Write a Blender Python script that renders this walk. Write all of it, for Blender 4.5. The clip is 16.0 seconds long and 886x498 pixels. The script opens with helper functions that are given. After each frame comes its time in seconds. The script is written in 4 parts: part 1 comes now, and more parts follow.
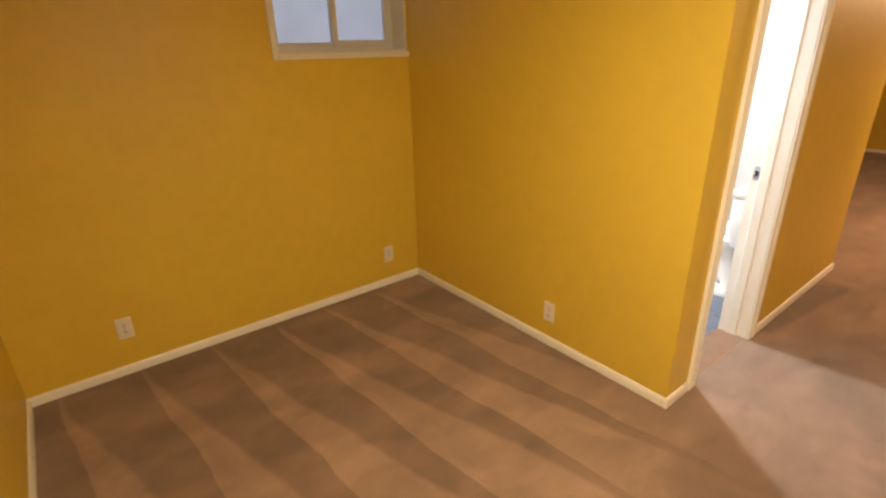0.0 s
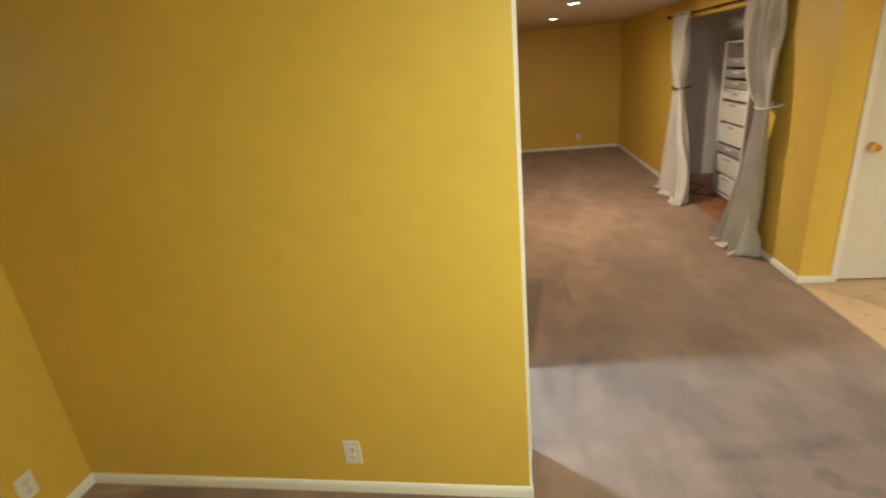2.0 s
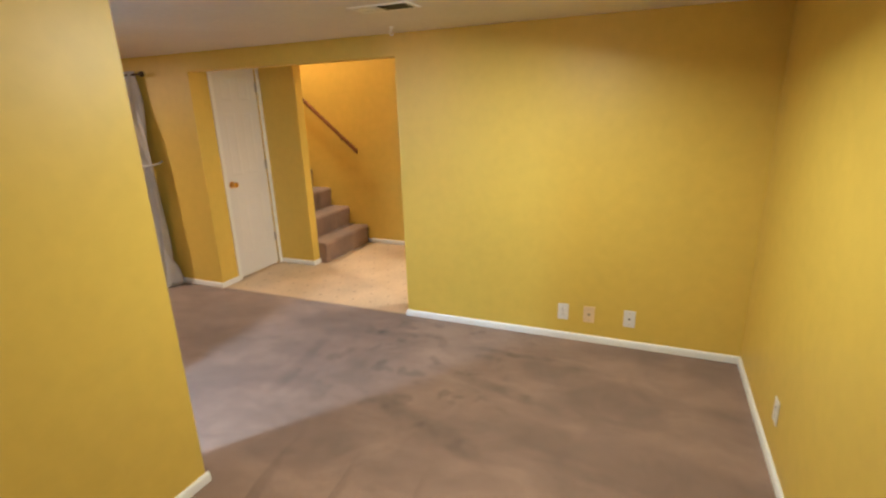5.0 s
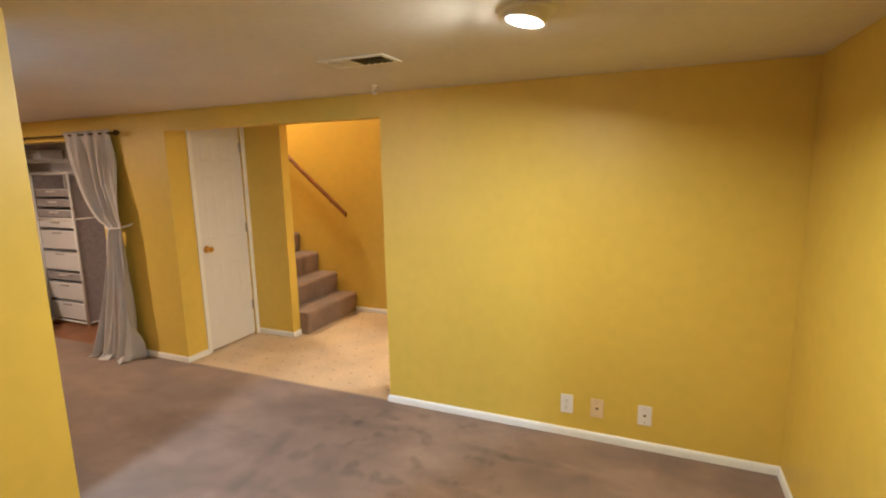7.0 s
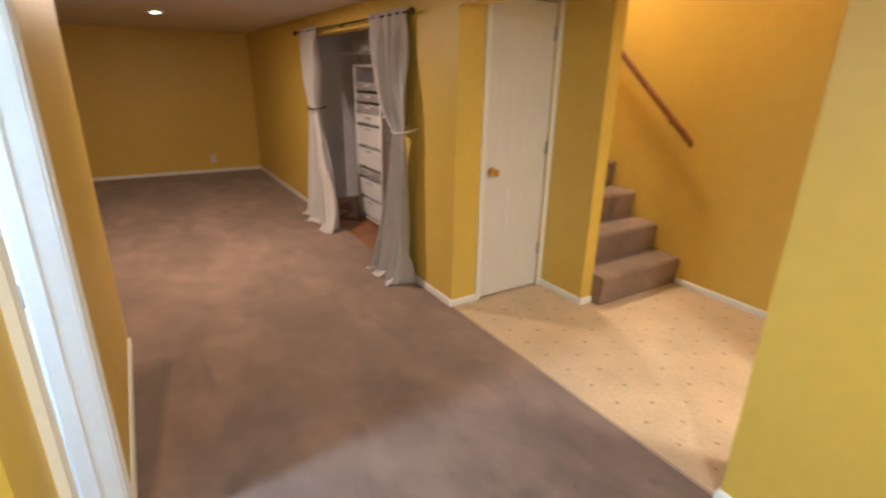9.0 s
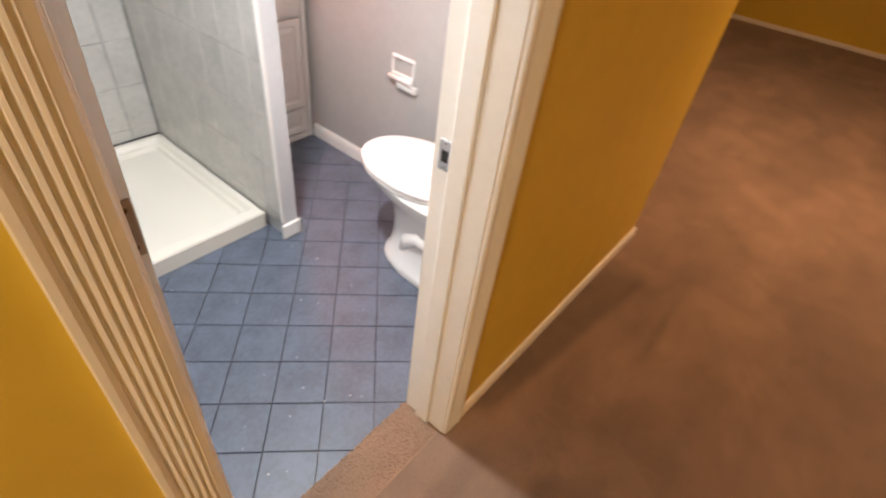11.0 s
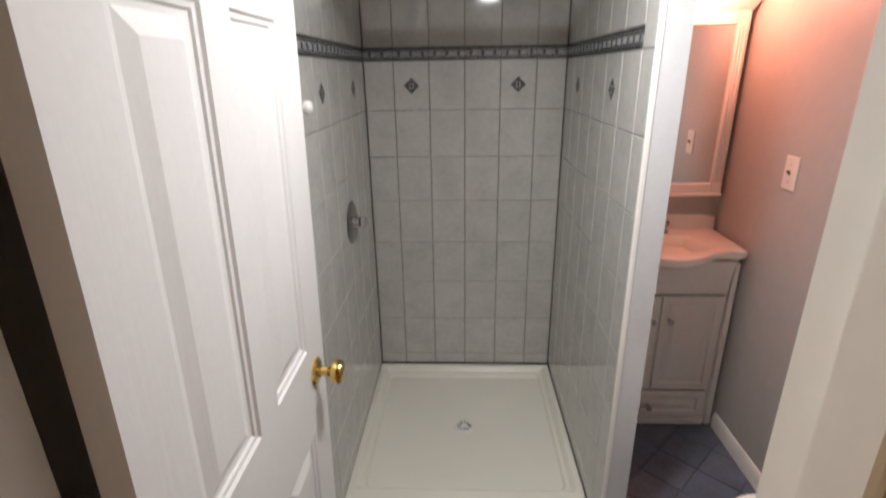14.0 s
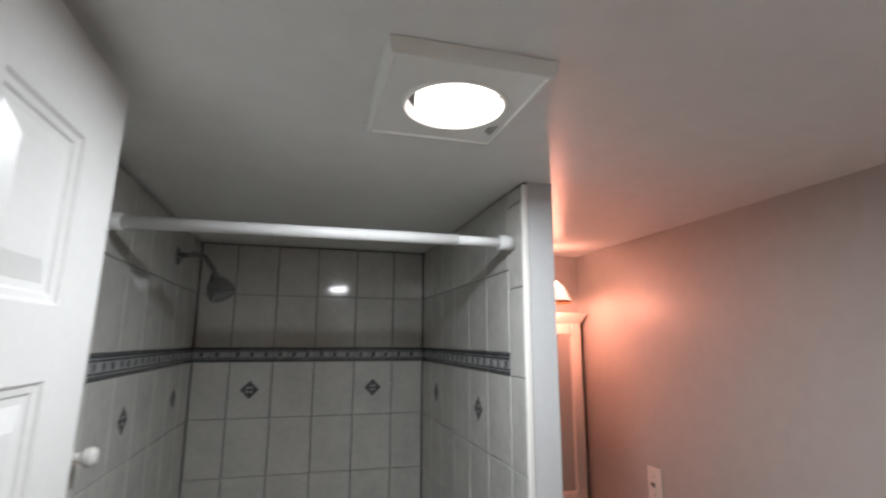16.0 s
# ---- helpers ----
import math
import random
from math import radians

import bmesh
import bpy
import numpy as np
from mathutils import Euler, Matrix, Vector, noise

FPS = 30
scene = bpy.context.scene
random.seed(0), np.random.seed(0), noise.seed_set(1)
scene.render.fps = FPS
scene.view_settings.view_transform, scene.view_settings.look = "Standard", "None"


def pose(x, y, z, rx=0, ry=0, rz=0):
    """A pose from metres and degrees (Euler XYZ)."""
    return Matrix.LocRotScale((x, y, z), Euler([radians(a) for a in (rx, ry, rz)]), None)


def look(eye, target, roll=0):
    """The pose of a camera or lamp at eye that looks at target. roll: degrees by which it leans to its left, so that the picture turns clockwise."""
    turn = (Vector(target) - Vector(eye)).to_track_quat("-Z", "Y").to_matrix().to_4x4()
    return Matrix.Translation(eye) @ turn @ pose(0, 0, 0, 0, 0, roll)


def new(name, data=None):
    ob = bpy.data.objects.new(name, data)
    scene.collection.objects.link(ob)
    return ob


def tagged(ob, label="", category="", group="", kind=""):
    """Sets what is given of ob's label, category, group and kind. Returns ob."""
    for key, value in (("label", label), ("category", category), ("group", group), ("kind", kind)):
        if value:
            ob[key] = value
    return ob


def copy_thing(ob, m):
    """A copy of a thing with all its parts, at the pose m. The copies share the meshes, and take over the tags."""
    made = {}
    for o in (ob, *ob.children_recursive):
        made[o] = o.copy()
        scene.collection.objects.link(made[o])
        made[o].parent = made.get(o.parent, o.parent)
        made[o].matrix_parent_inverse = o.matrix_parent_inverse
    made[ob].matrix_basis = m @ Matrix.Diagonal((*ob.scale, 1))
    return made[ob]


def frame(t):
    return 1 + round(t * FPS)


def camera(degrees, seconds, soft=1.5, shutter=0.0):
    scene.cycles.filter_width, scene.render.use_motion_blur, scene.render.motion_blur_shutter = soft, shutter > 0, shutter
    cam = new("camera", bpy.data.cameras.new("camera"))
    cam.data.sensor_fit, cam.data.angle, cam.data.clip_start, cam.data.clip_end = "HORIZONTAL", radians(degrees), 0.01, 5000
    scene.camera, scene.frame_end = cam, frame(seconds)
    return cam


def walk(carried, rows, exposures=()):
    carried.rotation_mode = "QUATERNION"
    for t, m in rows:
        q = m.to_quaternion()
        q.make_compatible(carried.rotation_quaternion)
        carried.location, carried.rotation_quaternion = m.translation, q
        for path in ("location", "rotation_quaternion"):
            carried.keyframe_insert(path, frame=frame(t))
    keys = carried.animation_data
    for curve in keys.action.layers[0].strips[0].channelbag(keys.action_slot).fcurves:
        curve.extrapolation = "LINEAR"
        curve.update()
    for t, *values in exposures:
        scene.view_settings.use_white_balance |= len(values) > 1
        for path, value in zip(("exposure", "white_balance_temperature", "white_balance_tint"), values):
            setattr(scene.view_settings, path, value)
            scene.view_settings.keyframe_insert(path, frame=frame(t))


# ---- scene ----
cam = camera(83.7, 16.0, soft=2.1, shutter=0.3)
PATH = [
    (0, (-0.117, 0.546, 1.564), (1.033, 2.004, 0.821), -1.45),
    (0.5, (-0.084, 0.718, 1.544), (1.283, 2.054, 0.958), -2.39),
    (1, (-0.030, 0.980, 1.509), (1.573, 2.039, 0.952), -3.86),
    (1.5, (0.176, 1.279, 1.577), (1.946, 1.952, 0.931), -3.68),
    (2, (0.309, 1.402, 1.639), (2.163, 1.683, 0.945), -5.58),
    (2.5, (0.441, 1.788, 1.526), (2.285, 1.526, 0.797), -4.11),
    (3, (0.354, 2.051, 1.539), (2.047, 1.360, 0.730), -2.35),
    (3.5, (0.309, 2.284, 1.534), (1.789, 1.210, 0.724), -3.03),
    (4, (0.285, 2.479, 1.586), (1.511, 1.096, 0.820), -3.50),
    (4.5, (0.186, 2.594, 1.575), (1.156, 0.976, 0.911), -2.15),
    (5, (0.099, 2.641, 1.605), (0.853, 0.880, 1.032), -1.93),
    (5.2, (0.062, 2.619, 1.600), (0.769, 0.818, 1.094), -1.92),
    (7.3, (0.225, 2.109, 1.604), (1.039, 0.313, 1.270), -1.22),
    (7.5, (0.277, 2.001, 1.598), (1.170, 0.246, 1.249), -1.16),
    (8, (0.417, 1.649, 1.584), (1.565, 0.058, 1.197), -0.71),
    (8.5, (0.723, 1.346, 1.569), (2.105, -0.009, 1.067), -0.50),
    (9, (1.082, 1.159, 1.532), (2.684, 0.165, 0.863), 1.14),
    (9.5, (1.328, 1.035, 1.537), (3.055, 0.591, 0.630), 3.38),
    (10, (1.606, 0.958, 1.482), (3.297, 0.999, 0.413), 3.77),
    (10.2, (1.697, 0.952, 1.477), (3.355, 1.170, 0.380), 4.29),
    (12.3, (2.438, 1.093, 1.339), (2.589, 2.419, -0.151), 2.78),
    (12.5, (2.486, 1.118, 1.328), (2.526, 2.458, -0.156), 1.27),
    (13, (2.487, 1.177, 1.385), (2.410, 2.627, 0.011), -1.18),
    (13.5, (2.476, 1.226, 1.461), (2.395, 2.933, 0.423), -1.02),
    (14, (2.479, 1.213, 1.553), (2.398, 3.093, 0.876), -0.93),
    (14.5, (2.480, 1.183, 1.616), (2.397, 3.155, 1.292), -0.49),
    (15, (2.425, 1.239, 1.649), (2.416, 3.238, 1.598), -0.16),
    (15.5, (2.412, 1.331, 1.670), (2.580, 3.316, 1.845), 0.05),
    (16, (2.448, 1.427, 1.682), (2.967, 3.324, 2.045), 0.22),
]
EXPOSURES = [(0.0, 0.2, 6900, 15), (1.0, 0.2, 6200, 7), (2.0, 0.3, 4900, -7), (2.5, 0.3, 4300, -9), (3.5, 0.25, 4500, -1), (5.0, 0.15, 4800, 5), (7.3, 0.12, 5100, 6), (7.6, 0.1, 4800, 4), (8.5, 0.25, 4200, 1), (9.0, 0.15, 4800, 6), (9.5, 0.08, 5400, 15), (10.0, -0.05, 6700, 22),
             (12.3, -0.53, 7400, 22), (13.0, -0.7, 7400, 22), (14.0, -1.6, 7500, 22), (14.5, -2.0, 7500, 22), (15.0, -2.15, 7200, 19), (15.5, -2.2, 7000, 17), (16.0, -2.35, 7000, 17)]
walk(cam, [(t, look(eye, target, roll)) for t, eye, target, roll in PATH], EXPOSURES)

# ---- world, sun, lamps ----
world = bpy.data.worlds.new("world")
scene.world = world
world.use_nodes = True
_nt = world.node_tree
_sky = _nt.nodes.new("ShaderNodeTexSky")
_sky.sky_type = "NISHITA"
_sky.sun_disc = False
_sky.sun_elevation = radians(42)
_sky.sun_rotation = radians(242)
_nt.links.new(_sky.outputs[0], _nt.nodes["Background"].inputs[0])
_nt.nodes["Background"].inputs[1].default_value = 0.15

_sun = bpy.data.lights.new("sun", "SUN")
_sun.energy, _sun.angle, _sun.color = 5.0, radians(0.53), (1.0, 0.95, 0.87)
new("sun", _sun).matrix_world = look((-13.0, -5.0, 14.0), (2.0, 3.0, 2.0))

WARM = (1.0, 0.83, 0.57)


def disc_lamp(name, at, power, size, colour, down=(0, 0, -1)):
    d = bpy.data.lights.new(name, "AREA")
    d.shape, d.size, d.energy, d.color = "DISK", size, power, colour
    new(name, d).matrix_world = look(at, Vector(at) + Vector(down) + Vector((0.0001, 0, 0)))


SPOTS = [(0.54, 0.70), (5.30, 0.77), (7.15, 0.79)]
SPOT_POWER = [34.0, 51.0, 4.0]
for (sx, sy), sp in zip(SPOTS, SPOT_POWER):
    disc_lamp("recessed_lamp", (sx, sy, 2.038 if sx > 2 else 2.014), sp, 0.11, WARM if sx < 2 else (1.0, 0.63, 0.36), (0.19, 0.09, -1) if sx < 2 else (0, 0, -1))   # the near one is tilted to throw more light on the partition
_b = bpy.data.lights.new("recessed_bulb", "POINT")
_b.energy, _b.color, _b.shadow_soft_size = 4.0, WARM, 0.03
new("recessed_bulb", _b).location = (SPOTS[0][0], SPOTS[0][1], 2.013)
disc_lamp("bathroom_lamp", (2.653, 2.112, 2.021), 47.0, 0.115, (0.80, 0.93, 1.0))
disc_lamp("stairwell_lamp", (4.3, -1.85, 3.68), 62.0, 0.34, (1.0, 0.70, 0.38))
disc_lamp("side_room_lamp", (1.2, -1.26, 2.03), 36.0, 0.12, (1.0, 0.76, 0.48))
for lz, ly, lw in ((1.815, 3.23, 25.0), (1.955, 3.215, 6.0)):
    _p = bpy.data.lights.new("vanity_lamp", "POINT")
    _p.energy, _p.color, _p.shadow_soft_size = lw, (1.0, 0.37, 0.26), 0.02
    new("vanity_lamp", _p).location = (3.41, ly, lz)


# ---- materials ----
def material(name, base, rough=0.5, metal=0.0, var=0.06, scale=3.0, fine=60.0, bump=0.0, bump_scale=200.0, alt=None, gloss=0.5, coat=0.0, stretch=None):
    """A surface with two scales of colour variation and fine relief."""
    m = bpy.data.materials.new(name)
    m.use_nodes = True
    nt = m.node_tree
    b = nt.nodes["Principled BSDF"]
    b.inputs["Roughness"].default_value = rough
    b.inputs["Metallic"].default_value = metal
    b.inputs["Specular IOR Level"].default_value = gloss
    b.inputs["Coat Weight"].default_value = coat
    co = nt.nodes.new("ShaderNodeTexCoord")
    info = nt.nodes.new("ShaderNodeObjectInfo")
    off = nt.nodes.new("ShaderNodeVectorMath")
    off.operation = "SCALE"
    off.inputs[0].default_value = (17.0, 9.0, 5.0)
    nt.links.new(info.outputs["Random"], off.inputs["Scale"])
    add = nt.nodes.new("ShaderNodeVectorMath")
    nt.links.new(co.outputs["Object"], add.inputs[0])
    nt.links.new(off.outputs[0], add.inputs[1])
    n1 = nt.nodes.new("ShaderNodeTexNoise")
    n1.inputs["Scale"].default_value, n1.inputs["Detail"].default_value = scale, 5.0
    n2 = nt.nodes.new("ShaderNodeTexNoise")
    n2.inputs["Scale"].default_value, n2.inputs["Detail"].default_value = fine, 3.0
    for n in (n1, n2):
        nt.links.new(add.outputs[0], n.inputs["Vector"])
    avg = nt.nodes.new("ShaderNodeMath")
    avg.operation = "MULTIPLY_ADD"
    avg.inputs[1].default_value = 0.4
    nt.links.new(n2.outputs["Fac"], avg.inputs[0])
    half = nt.nodes.new("ShaderNodeMath")
    half.operation = "MULTIPLY"
    half.inputs[1].default_value = 0.6
    nt.links.new(n1.outputs["Fac"], half.inputs[0])
    nt.links.new(half.outputs[0], avg.inputs[2])
    ramp = nt.nodes.new("ShaderNodeValToRGB")
    lo = tuple(c * (1 - var * 2) for c in base) if alt is None else alt
    hi = tuple(min(1.0, c * (1 + var)) for c in base)
    ramp.color_ramp.elements[0].position, ramp.color_ramp.elements[1].position = 0.3, 0.62
    ramp.color_ramp.elements[0].color, ramp.color_ramp.elements[1].color = (*lo, 1), (*hi, 1)
    nt.links.new(avg.outputs[0], ramp.inputs[0])
    nt.links.new(ramp.outputs[0], b.inputs["Base Color"])
    if bump:
        n3 = nt.nodes.new("ShaderNodeTexNoise")
        n3.inputs["Scale"].default_value, n3.inputs["Detail"].default_value = bump_scale, 2.0
        if stretch:
            squeeze = nt.nodes.new("ShaderNodeMapping")
            squeeze.inputs["Scale"].default_value = stretch
            nt.links.new(add.outputs[0], squeeze.inputs["Vector"])
            nt.links.new(squeeze.outputs[0], n3.inputs["Vector"])
        else:
            nt.links.new(add.outputs[0], n3.inputs["Vector"])
        bp = nt.nodes.new("ShaderNodeBump")
        bp.inputs["Strength"].default_value, bp.inputs["Distance"].default_value = bump, 0.002
        nt.links.new(n3.outputs["Fac"], bp.inputs["Height"])
        nt.links.new(bp.outputs[0], b.inputs["Normal"])
    return m


def carpet_material():
    """Cut-pile carpet: tufts, brushed bands left by a vacuum, and trodden dark spots."""
    m = material("carpet", (0.275, 0.178, 0.125), rough=0.95, var=0.10, scale=5.0, fine=160.0, bump=0.9, bump_scale=420.0, gloss=0.1)
    nt = m.node_tree
    b = nt.nodes["Principled BSDF"]
    ramp = [n for n in nt.nodes if n.type == "VALTORGB"][0]
    co = [n for n in nt.nodes if n.type == "TEX_COORD"][0]
    b.inputs["Sheen Weight"].default_value = 0.25
    b.inputs["Sheen Roughness"].default_value = 0.6

    def op(kind, a, c=None, d=None, clamp=False):
        n = nt.nodes.new("ShaderNodeMath")
        n.operation, n.use_clamp = kind, clamp
        for k, v in enumerate((a, c, d)):
            if v is None:
                continue
            if isinstance(v, (int, float)):
                n.inputs[k].default_value = v
            else:
                nt.links.new(v, n.inputs[k])
        return n.outputs[0]

    sep = nt.nodes.new("ShaderNodeSeparateXYZ")
    nt.links.new(co.outputs["Object"], sep.inputs[0])
    wob = nt.nodes.new("ShaderNodeTexNoise")
    wob.inputs["Scale"].default_value, wob.inputs["Detail"].default_value = 2.2, 4.0
    nt.links.new(co.outputs["Object"], wob.inputs["Vector"])
    x = op("MULTIPLY_ADD", wob.outputs["Fac"], 0.10, sep.outputs[0])
    # wedge-shaped brushed strokes that narrow towards the window wall
    u = op("FRACT", op("DIVIDE", op("ADD", x, op("MULTIPLY", sep.outputs[1], 0.10)), 0.36))
    v = op("DIVIDE", op("SUBTRACT", sep.outputs[1], 1.2), 2.1)
    wedge = op("MULTIPLY", op("SUBTRACT", op("MULTIPLY_ADD", v, -0.85, 0.92), u), 13.0, clamp=True)
    inroom = op("MULTIPLY", op("MULTIPLY", op("SUBTRACT", 1.95, sep.outputs[0]), 4.0, clamp=True), op("MULTIPLY", op("SUBTRACT", sep.outputs[1], 0.9), 1.6, clamp=True))
    stroke = op("MULTIPLY", wedge, inroom)
    # long brushed bands elsewhere
    band = nt.nodes.new("ShaderNodeTexNoise")
    band.inputs["Scale"].default_value, band.inputs["Detail"].default_value = 1.1, 8.0
    mp = nt.nodes.new("ShaderNodeMapping")
    mp.inputs["Scale"].default_value = (0.9, 2.6, 1.0)
    mp.inputs["Rotation"].default_value = (0, 0, radians(38))
    nt.links.new(co.outputs["Object"], mp.inputs["Vector"])
    nt.links.new(mp.outputs[0], band.inputs["Vector"])
    bands = op("MULTIPLY", op("SUBTRACT", band.outputs["Fac"], 0.46), 9.0, clamp=True)
    # trodden spots along the way to the stairs
    spot = nt.nodes.new("ShaderNodeTexNoise")
    spot.inputs["Scale"].default_value, spot.inputs["Detail"].default_value = 6.5, 10.0
    nt.links.new(co.outputs["Object"], spot.inputs["Vector"])
    spots = op("MULTIPLY", op("SUBTRACT", spot.outputs["Fac"], 0.565), 15.0, clamp=True)
    track = op("MULTIPLY", op("MULTIPLY", op("SUBTRACT", 0.95, sep.outputs[1]), 2.0, clamp=True), op("MULTIPLY", op("MULTIPLY", op("SUBTRACT", 2.5, sep.outputs[0]), 1.5, clamp=True), op("MULTIPLY", op("SUBTRACT", sep.outputs[0], 0.5), 2.0, clamp=True)))
    dirt = op("MULTIPLY", spots, track)
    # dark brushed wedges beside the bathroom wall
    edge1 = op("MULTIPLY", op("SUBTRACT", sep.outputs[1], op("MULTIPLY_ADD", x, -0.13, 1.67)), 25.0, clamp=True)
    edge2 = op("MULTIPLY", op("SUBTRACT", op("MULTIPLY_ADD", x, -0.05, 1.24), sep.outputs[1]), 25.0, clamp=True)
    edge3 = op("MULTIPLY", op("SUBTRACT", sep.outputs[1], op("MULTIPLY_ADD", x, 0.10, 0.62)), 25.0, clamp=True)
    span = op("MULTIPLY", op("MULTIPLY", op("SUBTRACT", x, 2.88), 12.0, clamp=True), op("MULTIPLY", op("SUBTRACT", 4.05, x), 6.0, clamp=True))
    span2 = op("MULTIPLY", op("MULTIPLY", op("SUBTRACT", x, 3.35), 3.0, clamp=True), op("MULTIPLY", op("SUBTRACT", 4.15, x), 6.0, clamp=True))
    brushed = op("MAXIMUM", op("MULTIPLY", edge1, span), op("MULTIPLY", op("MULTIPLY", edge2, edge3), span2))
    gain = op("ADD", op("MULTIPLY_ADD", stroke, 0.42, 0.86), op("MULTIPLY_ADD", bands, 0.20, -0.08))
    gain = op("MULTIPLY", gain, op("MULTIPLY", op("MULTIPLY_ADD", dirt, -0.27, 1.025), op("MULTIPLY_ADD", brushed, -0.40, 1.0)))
    # long scuffed streaks that cross the room towards the stairs
    def streak(x0, y0, x1, y1, width, depth):
        length = math.hypot(x1 - x0, y1 - y0)
        ux, uy = (x1 - x0) / length, (y1 - y0) / length
        px, py = op("ADD", x, -x0 - .05), op("MULTIPLY_ADD", wob.outputs["Fac"], .12, op("ADD", sep.outputs[1], -y0 - .06))
        along = op("ADD", op("MULTIPLY", px, ux), op("MULTIPLY", py, uy))
        across = op("ABSOLUTE", op("SUBTRACT", op("MULTIPLY", py, ux), op("MULTIPLY", px, uy)))
        core = op("MULTIPLY", op("SUBTRACT", width, across), 1.6 / width, clamp=True)
        ends = op("MULTIPLY", op("MULTIPLY", along, 9.0, clamp=True), op("MULTIPLY", op("SUBTRACT", length, along), 5.0, clamp=True))
        rough = op("MULTIPLY_ADD", spot.outputs["Fac"], 2.6, -0.75, clamp=True)
        return op("MULTIPLY_ADD", op("MULTIPLY", op("MULTIPLY", core, ends), rough), -depth, 1.0)

    for spec in ((1.32, .09, .45, .31, .055, .42), (1.95, -.17, 1.25, -.30, .06, .40), (1.32, -.24, .25, -.15, .04, .34), (2.20, -.20, 2.02, .80, .06, .26),
                 (1.46, .53, .62, .86, .07, .30), (1.80, .15, 1.70, .34, .05, .36), (1.98, -.13, 1.86, -.19, .05, .42), (1.78, -.49, 1.45, -.47, .035, .40), (2.9, .95, 2.55, 1.22, .06, .34)):
        gain = op("MULTIPLY", gain, streak(*spec))
    # pile leaning this way and that, in short crossing streaks
    pile = nt.nodes.new("ShaderNodeTexNoise")
    pile.inputs["Scale"].default_value, pile.inputs["Detail"].default_value, pile.inputs["Roughness"].default_value, pile.inputs["Distortion"].default_value = 2.2, 9.0, 0.60, 0.9
    mp2 = nt.nodes.new("ShaderNodeMapping")
    mp2.inputs["Scale"].default_value = (1.0, 1.25, 1.0)
    mp2.inputs["Rotation"].default_value = (0, 0, radians(-24))
    nt.links.new(co.outputs["Object"], mp2.inputs["Vector"])
    nt.links.new(mp2.outputs[0], pile.inputs["Vector"])
    lean = op("MULTIPLY", op("SUBTRACT", pile.outputs["Fac"], 0.44), 7.0, clamp=True)
    gain = op("MULTIPLY", gain, op("MULTIPLY_ADD", lean, 0.17, 0.91))
    mix = nt.nodes.new("ShaderNodeVectorMath")
    mix.operation = "SCALE"
    nt.links.new(ramp.outputs[0], mix.inputs[0])
    nt.links.new(gain, mix.inputs["Scale"])
    nt.links.new(mix.outputs[0], b.inputs["Base Color"])
    return m


YELLOW = material("yellow_paint", (0.72, 0.52, 0.070), rough=0.46, var=0.035, scale=1.3, fine=14.0, bump=0.12, bump_scale=220.0, gloss=0.6)
WHITE = material("white_paint", (0.80, 0.78, 0.74), rough=0.35, var=0.03, scale=5.0, fine=40.0, bump=0.05, bump_scale=120.0)
TRIM = material("trim_paint", (0.86, 0.85, 0.81), rough=0.38, var=0.02, scale=6.0, fine=50.0, bump=0.04, bump_scale=90.0)
DOORW = material("door_paint", (0.74, 0.73, 0.72), rough=0.31, var=0.025, scale=3.0, fine=90.0, bump=0.11, bump_scale=170.0, stretch=(1.0, 1.0, 0.06))
CEIL = material("ceiling_paint", (0.73, 0.68, 0.62), rough=0.8, var=0.04, scale=2.0, fine=30.0, bump=0.2, bump_scale=180.0, gloss=0.2)
CEILB = material("bath_ceiling_paint", (0.87, 0.87, 0.85), rough=0.36, var=0.03, scale=2.0, fine=20.0, bump=0.03, bump_scale=80.0)
GREY = material("bath_wall_paint", (0.47, 0.46, 0.44), rough=0.45, var=0.04, scale=2.0, fine=25.0, bump=0.1, bump_scale=200.0)
CLOSETP = material("closet_paint", (0.82, 0.79, 0.81), rough=0.7, var=0.06, scale=2.0, fine=25.0, bump=0.1)
CARPET = carpet_material()
VINYL = material("vinyl", (0.66, 0.50, 0.32), rough=0.35, var=0.10, scale=3.0, fine=45.0, bump=0.05, bump_scale=150.0)
VINYLD = material("vinyl_mark", (0.45, 0.31, 0.19), rough=0.4, var=0.1)
WOODF = material("wood_floor", (0.25, 0.105, 0.04), rough=0.4, var=0.25, scale=6.0, fine=70.0, bump=0.1)
RAIL = material("rail_wood", (0.20, 0.072, 0.024), rough=0.35, var=0.25, scale=8.0, fine=60.0)
# lighter copy of the carpet, with the bathroom lamp's light in its colour
CARPET_LIT = material("carpet_edge_lit", (0.335, 0.217, 0.150), rough=0.95, var=0.05, scale=12.0, fine=300.0, bump=0.6, bump_scale=500.0, gloss=0.1)
TILEW = material("wall_tile", (0.53, 0.52, 0.49), rough=0.08, var=0.05, scale=9.0, fine=45.0, bump=0.12, bump_scale=16.0, alt=(0.44, 0.44, 0.42))
GROUT = material("wall_grout", (0.13, 0.128, 0.125), rough=0.85, var=0.2, scale=20.0, fine=120.0)
BORDER = material("border_tile", (0.36, 0.365, 0.37), rough=0.15, var=0.15, scale=30.0, fine=120.0)
BORDERD = material("border_dark", (0.075, 0.078, 0.085), rough=0.2, var=0.2, scale=30.0)
ACCENTD = material("accent_dark", (0.10, 0.10, 0.105), rough=0.2, var=0.2, scale=30.0)
BORDERL = material("border_light", (0.30, 0.31, 0.32), rough=0.2, var=0.1, scale=30.0)
TILEF = material("floor_tile", (0.110, 0.135, 0.18), rough=0.44, var=0.16, scale=10.0, fine=70.0, bump=0.18, bump_scale=60.0)
